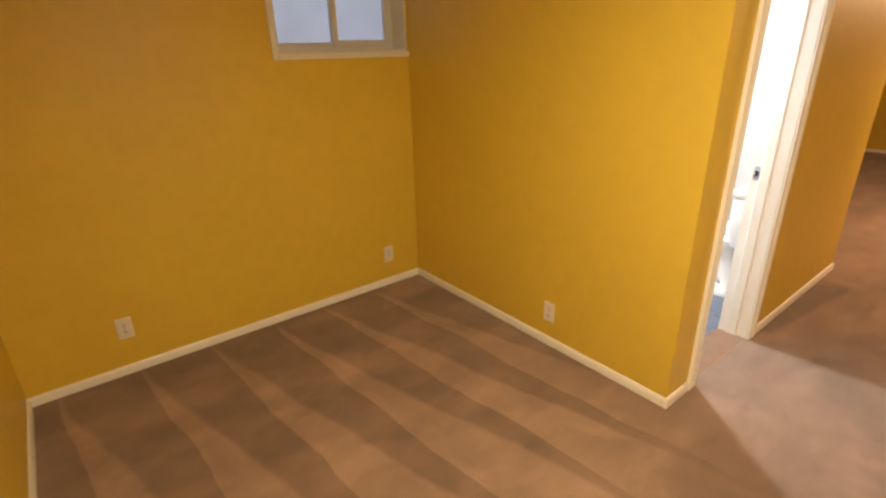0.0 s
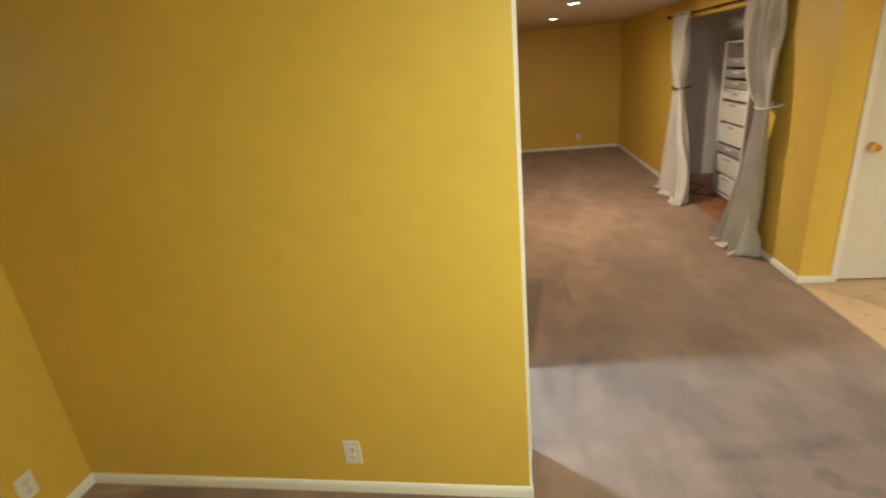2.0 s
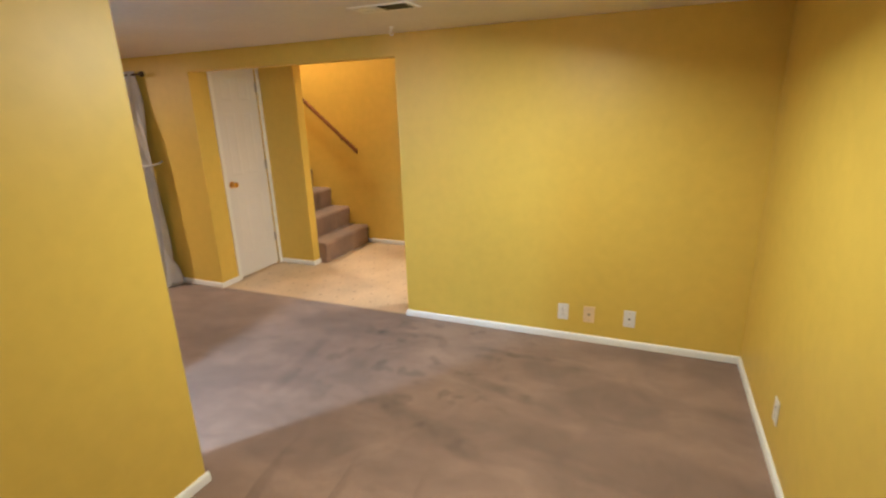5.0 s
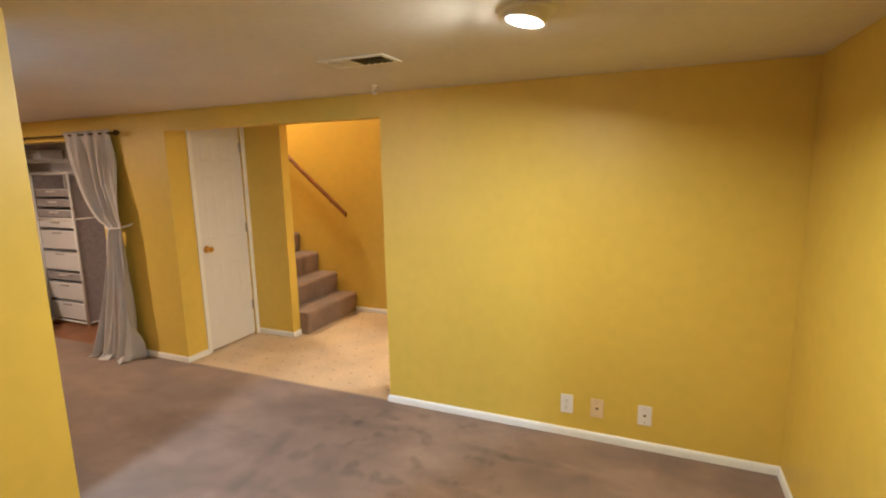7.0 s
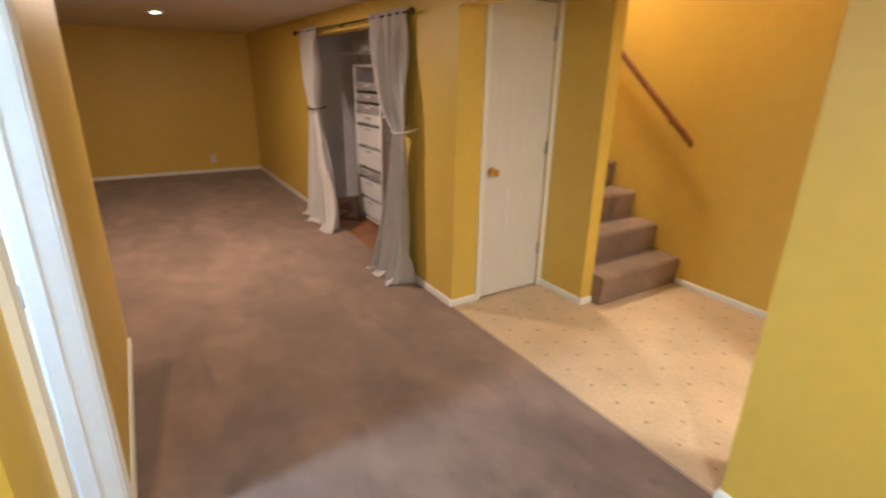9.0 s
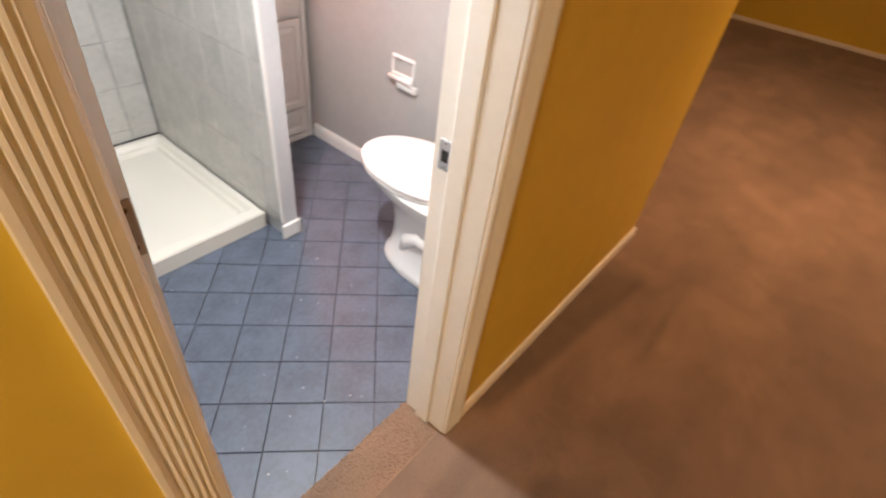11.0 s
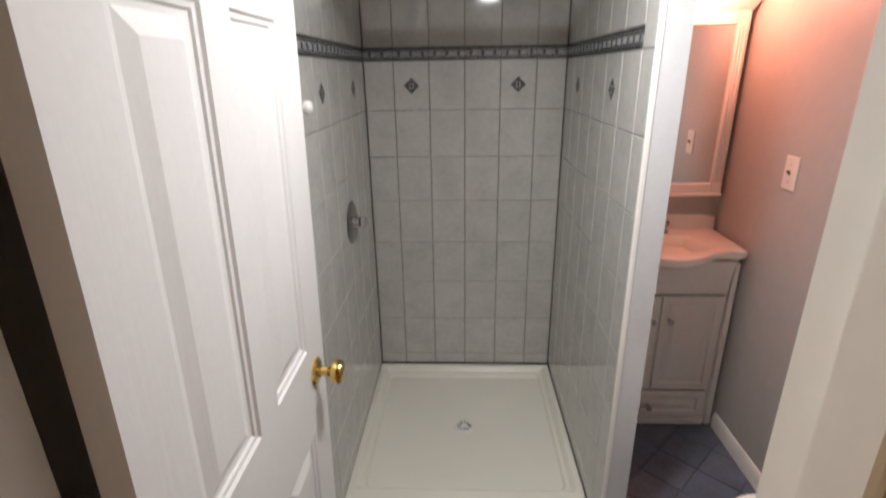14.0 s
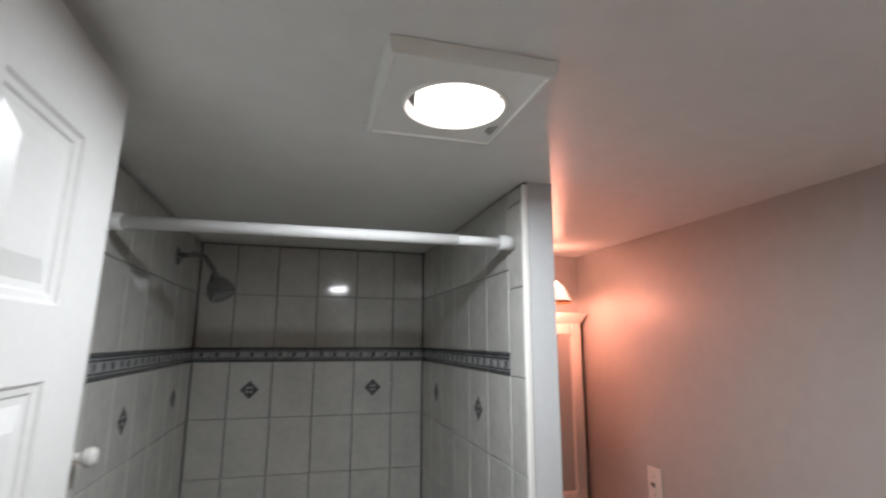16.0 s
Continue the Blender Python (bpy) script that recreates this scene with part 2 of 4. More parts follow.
GROUTF = material("floor_grout", (0.070, 0.070, 0.078), rough=0.9, var=0.3, scale=15.0)
PAN = material("acrylic_pan", (0.80, 0.77, 0.68), rough=0.25, var=0.02, scale=3.0, fine=200.0, bump=0.04, bump_scale=500.0)
CHINA = material("china", (0.85, 0.83, 0.80), rough=0.08, var=0.015, scale=3.0, coat=0.3)
SEAT = material("seat_plastic", (0.86, 0.82, 0.79), rough=0.2, var=0.015)
MARBLE = material("cultured_marble", (0.84, 0.80, 0.74), rough=0.12, var=0.03, scale=5.0)
VANITY = material("vanity_paint", (0.80, 0.77, 0.73), rough=0.35, var=0.03)
CHROME = material("chrome", (0.55, 0.55, 0.56), rough=0.08, metal=1.0, var=0.02)
CHROMED = material("dark_chrome", (0.30, 0.30, 0.31), rough=0.12, metal=1.0, var=0.05)
NICKEL = material("nickel", (0.42, 0.40, 0.37), rough=0.28, metal=1.0, var=0.12, scale=20.0)
BRASS = material("brass", (0.80, 0.56, 0.20), rough=0.14, metal=1.0, var=0.06, scale=20.0)
ANTIQUE = material("antique_metal", (0.10, 0.075, 0.05), rough=0.35, metal=1.0, var=0.2, scale=30.0)
PLASTIC = material("outlet_plastic", (0.82, 0.78, 0.72), rough=0.35, var=0.02)
IVORY = material("ivory_plastic", (0.78, 0.60, 0.34), rough=0.35, var=0.03)
DARK = material("dark_slot", (0.02, 0.02, 0.02), rough=0.7)
CLOTH = material("curtain_cloth", (0.54, 0.52, 0.51), rough=0.9, var=0.06, scale=5.0, fine=90.0, bump=0.15, bump_scale=300.0)
WIRE = material("white_wire", (0.80, 0.80, 0.80), rough=0.35, var=0.02)
MESHG = material("mesh_grey", (0.36, 0.34, 0.36), rough=0.6, var=0.12, scale=20.0)
DRAWER = material("drawer_plastic", (0.72, 0.72, 0.74), rough=0.35, var=0.03)
PAPER = material("paper", (0.80, 0.78, 0.75), rough=0.9, var=0.03)
CONCRETE = material("concrete", (0.40, 0.46, 0.58), rough=0.9, var=0.08, scale=3.0, fine=50.0)
SIDING = material("siding", (0.70, 0.76, 0.84), rough=0.5, var=0.03)
SOIL = material("soil", (0.12, 0.10, 0.08), rough=0.95, var=0.3, scale=4.0)
VINYLW = material("window_vinyl", (0.75, 0.77, 0.80), rough=0.35, var=0.02)


def glass_material():
    m = bpy.data.materials.new("window_glass")
    m.use_nodes = True
    b = m.node_tree.nodes["Principled BSDF"]
    b.inputs["Transmission Weight"].default_value = 1.0
    b.inputs["Roughness"].default_value = 0.0
    b.inputs["IOR"].default_value = 1.45
    return m


def mirror_material():
    m = bpy.data.materials.new("mirror_glass")
    m.use_nodes = True
    b = m.node_tree.nodes["Principled BSDF"]
    b.inputs["Base Color"].default_value = (0.88, 0.89, 0.88, 1)
    b.inputs["Metallic"].default_value, b.inputs["Roughness"].default_value = 1.0, 0.02
    return m


def glow_material(name, colour, strength):
    m = bpy.data.materials.new(name)
    m.use_nodes = True
    b = m.node_tree.nodes["Principled BSDF"]
    b.inputs["Base Color"].default_value = (0.8, 0.8, 0.8, 1)
    b.inputs["Emission Color"].default_value = (*colour, 1)
    b.inputs["Emission Strength"].default_value = strength
    return m


GLASS, MIRROR = glass_material(), mirror_material()
BULB = glow_material("warm_bulb", (1.0, 0.86, 0.62), 14.0)
SHADE = glow_material("lit_frosted_glass", (1.0, 0.72, 0.56), 7.0)
LENS = glow_material("lamp_lens", (1.0, 0.98, 0.95), 18.0)


# ---- mesh helpers ----
def bm_box(bm, a, b, bevel=0.0, seg=1, mi=0):
    r = bmesh.ops.create_cube(bm, size=1)
    for v in r["verts"]:
        v.co = Vector([(a[i] + b[i]) / 2 + v.co[i] * (b[i] - a[i]) for i in range(3)])
    faces = {f for v in r["verts"] for f in v.link_faces}
    for f in faces:
        f.material_index = mi
    if bevel:
        edges = list({e for v in r["verts"] for e in v.link_edges})
        bmesh.ops.bevel(bm, geom=edges, offset=bevel, segments=seg, affect="EDGES", profile=0.5)
    return bm


def bm_new():
    return bmesh.new()


def box(a, b, bevel=0.0, seg=1):
    return bm_box(bmesh.new(), a, b, bevel, seg)


def bm_tube(bm, pts, radius, seg=10, caps=True, mi=0):
    """A round bar along the points; radius may be one number or one a point."""
    pts = [Vector(p) for p in pts]
    rs = radius if isinstance(radius, (list, tuple)) else [radius] * len(pts)
    rings, up = [], None
    for k, p in enumerate(pts):
        d = (pts[min(k + 1, len(pts) - 1)] - pts[max(k - 1, 0)]).normalized()
        if up is None:
            up = d.orthogonal().normalized()
        up = (up - d * up.dot(d)).normalized()
        side = d.cross(up)
        rings.append([bm.verts.new(p + (up * math.cos(a) + side * math.sin(a)) * rs[k]) for a in [2 * math.pi * i / seg for i in range(seg)]])
    for r0, r1 in zip(rings, rings[1:]):
        for i in range(seg):
            f = bm.faces.new((r0[i], r0[(i + 1) % seg], r1[(i + 1) % seg], r1[i]))
            f.smooth, f.material_index = True, mi
    if caps:
        bm.faces.new(list(reversed(rings[0]))).material_index = mi
        bm.faces.new(rings[-1]).material_index = mi
    return bm


def tube(pts, radius, seg=10):
    return bm_tube(bmesh.new(), pts, radius, seg)


def lathe(profile, seg=28, axis="z", at=(0, 0, 0)):
    """A turned body: profile of (radius, height) along the axis."""
    bm = bmesh.new()
    rings = []
    for r, h in profile:
        ring = []
        for i in range(seg):
            a = 2 * math.pi * i / seg
            c, s = r * math.cos(a), r * math.sin(a)
            p = {"z": (c, s, h), "x": (h, c, s), "y": (s, h, c)}[axis]
            ring.append(bm.verts.new(Vector(p) + Vector(at)))
        rings.append(ring)
    for r0, r1 in zip(rings, rings[1:]):
        for i in range(seg):
            bm.faces.new((r0[i], r0[(i + 1) % seg], r1[(i + 1) % seg], r1[i])).smooth = True
    for ring in (rings[0], rings[-1]):
        try:
            bm.faces.new(ring)
        except ValueError:
            pass
    bmesh.ops.remove_doubles(bm, verts=bm.verts, dist=1e-6)
    bmesh.ops.recalc_face_normals(bm, faces=bm.faces)
    return bm


def loft(loops, closed=True, cap=(True, True)):
    """Skin a row of equal loops of points."""
    bm = bmesh.new()
    rings = [[bm.verts.new(p) for p in lp] for lp in loops]
    n = len(rings[0])
    for r0, r1 in zip(rings, rings[1:]):
        for i in range(n if closed else n - 1):
            bm.faces.new((r0[i], r0[(i + 1) % n], r1[(i + 1) % n], r1[i])).smooth = True
    if cap[0]:
        bm.faces.new(list(reversed(rings[0])))
    if cap[1]:
        bm.faces.new(rings[-1])
    bmesh.ops.recalc_face_normals(bm, faces=bm.faces)
    return bm


def prism(poly, z0, z1):
    """A plan outline carried from z0 to z1."""
    bm = bmesh.new()
    lo, hi = [bm.verts.new((x, y, z0)) for x, y in poly], [bm.verts.new((x, y, z1)) for x, y in poly]
    n = len(poly)
    for i in range(n):
        bm.faces.new((lo[i], lo[(i + 1) % n], hi[(i + 1) % n], hi[i]))
    bm.faces.new(list(reversed(lo)))
    bm.faces.new(hi)
    bmesh.ops.recalc_face_normals(bm, faces=bm.faces)
    return bm


def obj(name, bm, mats):
    me = bpy.data.meshes.new(name)
    for e in bm.edges:
        if len(e.link_faces) == 2 and e.calc_face_angle(0.0) > 0.55:
            e.smooth = False
    bm.to_mesh(me)
    bm.free()
    for m in (mats if isinstance(mats, (list, tuple)) else [mats]):
        me.materials.append(m)
    return new(name, me)


def part(name, bm, mats, parent, label=""):
    ob = obj(name, bm, mats)
    ob.parent = parent
    return tagged(ob, label) if label else ob


def thing(name, at, label, category, group="", kind="", rz=0):
    e = new(name)
    e.matrix_basis = pose(at[0], at[1], at[2], 0, 0, rz)
    e.empty_display_size = 0.05
    return tagged(e, label, category, group, kind)


def structure(name, bm, mats, label, category):
    return tagged(obj(name, bm, mats), label, category, kind="structure")


def boxes(*ab):
    bm = bmesh.new()
    for a, b in ab:
        bm_box(bm, a, b)
    return bm
# ---- structure: plan ----
XB, YA, XE, YD, YC, ZC, ZB = 1.855, 3.354, -0.493, -0.545, 1.378, 2.050, 2.058
XJL, XJR, YJ = 2.103, 2.714, 1.531          # bathroom door jambs and sill line
XN, YP, YS = 3.705, -1.36, -2.32            # closet-door wall, stair pier, stair wall
XF, XCE = 9.56, 4.186                        # far wall, corner past the bathroom
XSL, XSR, YSB, XBR, YAB = 2.036, 2.936, 3.513, 3.625, 3.42   # shower walls, bathroom right wall, alcove back wall

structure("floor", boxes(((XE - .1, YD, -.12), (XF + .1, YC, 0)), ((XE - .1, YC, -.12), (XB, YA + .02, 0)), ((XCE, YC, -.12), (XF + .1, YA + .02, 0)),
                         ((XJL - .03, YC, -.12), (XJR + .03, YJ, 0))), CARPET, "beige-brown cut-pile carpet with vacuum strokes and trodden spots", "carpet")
structure("floor_vestibule", boxes(((0.2, YS, -.12), (XN + .1, YD, -.003))), VINYL, "cream sheet vinyl floor with small brown marks by the stairs", "vinyl floor")
structure("floor_closet", boxes(((XN + .1, YP, -.12), (7.28, YD - .001, -.02))), WOODF, "brown board floor of the curtained closet", "wood floor")
structure("ceiling", boxes(((XE - .2, YD - .12, ZC), (XB + .1, YA + .3, ZC + .1)), ((XB + .1, YD - .12, ZC), (XCE, YC + .06, ZC + .1)), ((XCE, YD - .12, ZC), (XF + .2, YA + .3, ZC + .1)),
                           ((0.2, YS - .1, ZC), (2.45, YD - .12, ZC + .1)), ((2.45, YP, ZC), (3.05, YD - .12, ZC + .1)), ((3.05, YP - .1, ZC), (7.3, YD - .12, ZC + .1))), CEIL, "dull off-white painted basement ceiling", "ceiling")
structure("ceiling_bathroom", boxes(((XB + .1, YC + .06, ZB), (XCE - .12, YA + .3, ZB + .1))), CEILB, "low glossy grey-white bathroom ceiling", "ceiling")
structure("ceiling_stairwell", boxes(((2.3, YS - .1, 3.7), (7.4, YP, 3.8))), CEIL, "high plain stairwell ceiling", "ceiling")

WXL, WXR, WZ0, WZ1 = 0.99, 1.842, 1.568, 2.030
structure("wall_window", boxes(((XE - .15, YA, 0), (WXL, YA + .25, ZC)), ((WXR, YA, 0), (XB + .1, YA + .25, ZC)), ((WXL, YA, 0), (WXR, YA + .25, WZ0)), ((WXL, YA, WZ1), (WXR, YA + .25, ZC))), YELLOW,
          "golden yellow painted wall with the small high window", "wall")
XC = 1.832                                   # the partition's free end stands a little proud of square
_pw = prism([(XC, YC), (XB + .09, YC), (XB + .09, YA), (XB, YA)], 0, ZC)
for _a, _b in (((XB + .09, YC, 0), (XJL - .02, YC + .06, ZC)), ((XJL - .02, YC, 2.03), (XJR + .02, YC + .06, ZC)), ((XJR + .02, YC, 0), (XCE, YC + .06, ZC)),
                                  ((XCE - .1, YC + .06, 0), (XCE, YA, ZC))):
    bm_box(_pw, _a, _b)
structure("wall_partition", _pw, YELLOW, "golden yellow painted wall round the bathroom", "wall")
structure("wall_stair_opening", boxes(((XE - .15, YD - .12, 0), (1.775, YD, ZC)), ((1.775, YD - .12, 1.904), (XN, YD, ZC)), ((XN, YD - .12, 0), (4.57, YD, ZC)), ((4.57, YD - .12, 1.87), (6.74, YD, ZC)),
                                      ((6.74, YD - .12, 0), (XF + .1, YD, ZC))), YELLOW, "golden yellow painted wall with openings to stairs and closet", "wall")
structure("wall_end", boxes(((XE - .15, YD, 0), (XE, YA, ZC))), YELLOW, "golden yellow painted end wall", "wall")
structure("wall_far", boxes(((XF, YD, 0), (XF + .12, YA, ZC)), ((XCE, YA, 0), (XF, YA + .1, ZC))), YELLOW, "golden yellow painted wall at the far end", "wall")
structure("wall_closet_door", boxes(((XN, -.781, 0), (XN + .1, YD - .12, ZC)), ((XN, -1.32, 1.985), (XN + .1, -.781, ZC)), ((XN, YP, 0), (XN + .1, -1.32, ZC))), YELLOW, "yellow wall round the white closet door", "wall")
structure("wall_pier", boxes(((3.28, YP - .1, 0), (7.3, YP, 3.7))), YELLOW, "yellow wall end beside the carpeted stairs", "wall")
structure("wall_stair", boxes(((0.2, YS - .1, 0), (7.4, YS, 3.7)), ((7.3, YS, 0), (7.4, YP, 3.7)), ((2.35, YS, ZC + .1), (2.45, YP + .1, 3.7)), ((2.45, YP, ZC + .1), (3.28, YP + .1, 3.7))), YELLOW, "yellow stair wall with the handrail", "wall")
# unseen walls; their gap cuts the side lamp's light to a wedge on the vinyl
structure("wall_side_room", boxes(((1.59, -.96, 0), (1.62, YD - .12, ZC)), ((1.59, YS, 0), (1.62, -1.44, ZC)), ((0.2, YS, 0), (.3, YD - .12, ZC))), YELLOW, "unseen yellow walls added to shape the side lamp's light", "wall")
structure("wall_closet_inside", boxes(((7.16, YP + .02, -.02), (7.28, YD - .12, ZC)), ((XN + .1, YP, -.02), (7.28, YP + .02, ZC)), ((XN + .1, YP + .02, -.02), (XN + .12, YD - .12, ZC)),
                                      ((XN + .12, YD - .14, 0), (4.57, YD - .121, ZC)), ((6.74, YD - .14, 0), (7.16, YD - .121, ZC))), CLOSETP, "pale grey painted inside of the closet", "wall")
structure("wall_bath_left", boxes(((XB + .09, YC + .06, 0), (XSL - .008, YSB + .12, ZB))), GREY, "grey-white painted bathroom wall behind the door", "wall")
structure("wall_bath_front", boxes(((XSL - .008, YC + .06, 0), (XJL - .02, 1.495, ZB)), ((XJL - .02, YC + .06, 2.03), (XJR + .02, 1.495, ZB)), ((XJR + .02, YC + .06, 0), (XBR + .1, 1.495, ZB))), GREY, "grey-white painted bathroom wall beside the door", "wall")
structure("wall_bath_right", boxes(((XBR, 1.495, 0), (XBR + .1, YSB + .12, ZB))), GREY, "grey-white painted bathroom side wall", "wall")
structure("wall_alcove", boxes(((3.008, YAB, 0), (XBR, YSB + .12, ZB))), GREY, "grey-white painted wall behind the vanity", "wall")
structure("wall_shower_pier", boxes(((XSR + .008, 2.475, 0), (3.008, YSB + .12, ZB))), material("pier_paint", (0.60, 0.61, 0.62), rough=0.35, var=0.03, scale=3.0), "narrow grey-white painted partition end beside the shower", "wall")

# outside, seen through the window
structure("ground", boxes(((-40, YA + .25, 1.30), (45, 60, 1.45))), SOIL, "bare ground outside the basement window", "ground")
hs = thing("neighbour_house", (2.5, 6.5, 1.45), "white lap-sided neighbouring house on a grey foundation", "house")
part("foundation", box((-9, 0, 0), (9, .3, .75)), CONCRETE, hs, "blue-grey concrete foundation")
for k in range(24):
    z = .75 + k * .115
    sb = part("siding_board", prism([(0, 0), (.013, 0), (.004, .117), (0, .117)], -9, 9), SIDING, hs)
    sb.matrix_basis = Matrix(((0, 0, 1, 0), (-1, 0, 0, 0), (0, 1, 0, z), (0, 0, 0, 1)))
part("wall", box((-9, .002, .75), (9, .3, 3.4)), SIDING, hs)
part("roof", loft([[(-9.3, -.5, 3.3), (9.3, -.5, 3.3), (9.3, -.5, 3.42), (-9.3, -.5, 3.42)], [(-9.3, 3, 5.0), (9.3, 3, 5.0), (9.3, 3, 5.12), (-9.3, 3, 5.12)]]), SOIL, hs, "dark shingled roof")

# ---- baseboards ----
def baseboard(a, b, n, h=.048, t=.013):
    """A skirting run from a to b; n points into the room."""
    a, b, n = Vector((*a, 0)), Vector((*b, 0)), Vector((*n, 0))
    prof = [(0, 0), (t, 0), (t, h * .72), (t * .75, h * .86), (t * .35, h), (0, h)]
    return loft([[p + n * d + Vector((0, 0, z)) for d, z in prof] for p in (a, b)])


t_ = .0135
for n_, (a, b, n) in enumerate([((XE, YA), (XB, YA), (0, -1)), ((XB, YA - t_), (XC, YC - t_), (-1, 0)), ((XC, YC), (2.026, YC), (0, -1)), ((2.791, YC), (XCE, YC), (0, -1)), ((XCE, YC - t_), (XCE, YA), (1, 0)),
                  ((XE, YD), (1.775, YD), (0, 1)), ((1.775, YD - .12), (1.775, YD + t_), (1, 0)), ((XE, YD + t_), (XE, YA - t_), (1, 0)), ((XN, YD), (4.57, YD), (0, 1)), ((6.74, YD), (XF, YD), (0, 1)),
                  ((XF, YD + t_), (XF, YA), (-1, 0)), ((XN, YD + t_), (XN, -.741), (-1, 0)), ((XN - t_, YP), (3.28, YP), (0, 1)), ((3.28, YP + t_), (3.28, YP - .1), (-1, 0)),
                  ((1.62, YS), (3.19, YS), (0, 1))]):
    structure("baseboard", baseboard(a, b, n), TRIM, "white painted baseboard along the carpet edge", "baseboard")
for a, b, n in [((XBR, 2.0), (XBR, 3.12), (-1, 0)), ((XBR, 1.495), (XBR, 2.0), (-1, 0)), ((3.008, 2.46), (3.008, 3.10), (1, 0)), ((XJR + .09, 1.495), (XBR, 1.495), (0, 1))]:
    structure("baseboard", baseboard(a, b, n, .075, .012), TRIM, "white baseboard in the bathroom", "baseboard")
structure("baseboard", box((2.922, 2.460, 0), (3.020, 2.4755, .072), .004), TRIM, "white foot block at the shower partition", "baseboard")

# ---- door frames ----
def casing_profile(w, d=.018):
    """Outline of a fluted casing: w wide from the opening outwards, d proud."""
    p = [(0, 0), (0, d * .5), (.004, d * .72), (.012, d * .8)]
    x = .014
    for k in range(5):
        p += [(x, d * .84), (x + .0015, d * .74), (x + .0045, d * .74), (x + .006, d * .90)]
        x += (w - .024) / 5
    return p + [(w - .008, d), (w - .001, d * .95), (w, 0)]


def casing(x_in, sign, z1, y, face=-1, w=.071):
    return prism([(x_in + sign * u, y + face * v) for u, v in casing_profile(w)], 0, z1)


fr = thing("door_frame", ((XJL + XJR) / 2, YC, 0), "white painted bathroom door frame with fluted casing", "door frame", kind="structure")
def at_frame(bm):
    bmesh.ops.translate(bm, verts=bm.verts, vec=(-(XJL + XJR) / 2, -YC, 0))
    return bm
part("casing", at_frame(casing(XJL - .004, -1, 2.028, YC)), TRIM, fr)
part("casing", at_frame(casing(XJR + .004, 1, 2.028, YC)), TRIM, fr)
part("head_casing", at_frame(box((XJL - .074, YC - .018, 2.029), (XJR + .074, YC, ZC - .001), .003)), TRIM, fr)
part("jamb", at_frame(box((XJL - .019, YC - .002, 0), (XJL, 1.557, 2.03), .0015)), TRIM, fr)
part("jamb", at_frame(box((XJR, YC - .002, 0), (XJR + .019, YJ, 2.03), .0015)), TRIM, fr)
part("head_jamb", at_frame(box((XJL + .0005, YC - .002, 2.022), (XJR - .0005, YJ, 2.0295))), TRIM, fr)
part("door_stop", at_frame(box((XJL, YC + .055, 0), (XJL + .011, YC + .105, 2.021), .003)), TRIM, fr)
part("door_stop", at_frame(box((XJR - .011, YC + .055, 0), (XJR, YC + .105, 2.021), .003)), TRIM, fr)
part("casing", at_frame(box((XJR + .004, 1.4955, 0), (XJR + .066, 1.503, 2.03), .004)), TRIM, fr)
part("casing", at_frame(box((XSL - .006, 1.4955, 0), (XJL - .02, 1.503, 2.03), .003)), TRIM, fr)
st = part("strike_plate", at_frame(box((XJR - .0022, 1.484, .905), (XJR + .001, 1.516, .975), .001)), CHROME, fr, "chrome strike plate")
part("latch_hole", at_frame(box((XJR - .0034, 1.492, .926), (XJR - .0018, 1.508, .952))), DARK, st)
for z in (.912, .968):
    part("screw", at_frame(lathe([(.0001, -.0012), (.0035, -.0010), (.0035, 0)], 10, "x", (XJR - .0022, 1.5, z))), NICKEL, st)

# ---- panel doors ----
def panel_door(w, h, t, cols, rows, depth=1.0):
    """A moulded six-panel slab: width along y, face on +x at t and on -x at 0."""
    bm = bmesh.new()
    ys = sorted({0, w, *[c for p in cols for c in p]})
    zs = sorted({0, h, *[c for p in rows for c in p]})
    steps = [(0, 0), (.004, .0045), (.011, .0055), (.014, .009), (.022, .0095), (.046, .002)]
    for face, sgn in ((t, 1), (0, -1)):
        for y0, y1 in zip(ys, ys[1:]):
            for z0, z1 in zip(zs, zs[1:]):
                if (y0, y1) in cols and (z0, z1) in rows:
                    rings = []
                    for ins, dep in steps:
                        ins = min(ins, (y1 - y0) * .42, (z1 - z0) * .42)
                        x = face - sgn * dep * depth
                        rings.append([bm.verts.new(p) for p in ((x, y0 + ins, z0 + ins), (x, y1 - ins, z0 + ins), (x, y1 - ins, z1 - ins), (x, y0 + ins, z1 - ins))])
                    for r0, r1 in zip(rings, rings[1:]):
                        for i in range(4):
                            bm.faces.new((r0[i], r0[(i + 1) % 4], r1[(i + 1) % 4], r1[i]))
                    bm.faces.new(rings[-1])
                else:
                    bm.faces.new([bm.verts.new(p) for p in ((face, y0, z0), (face, y1, z0), (face, y1, z1), (face, y0, z1))])
    for y in (0, w):
        bm.faces.new([bm.verts.new(p) for p in ((0, y, 0), (t, y, 0), (t, y, h), (0, y, h))])
    for z in (0, h):
        bm.faces.new([bm.verts.new(p) for p in ((0, 0, z), (t, 0, z), (t, w, z), (0, w, z))])
    bmesh.ops.remove_doubles(bm, verts=bm.verts, dist=1e-5)
    bmesh.ops.recalc_face_normals(bm, faces=bm.faces)
    return bm


KNOB = [(.0, 0), (.031, 0), (.032, .003), (.028, .007), (.014, .010), (.0105, .014), (.0105, .028), (.015, .033), (.024, .038), (.0265, .044), (.0262, .054), (.0235, .060), (.012, .0625), (.0, .063)]

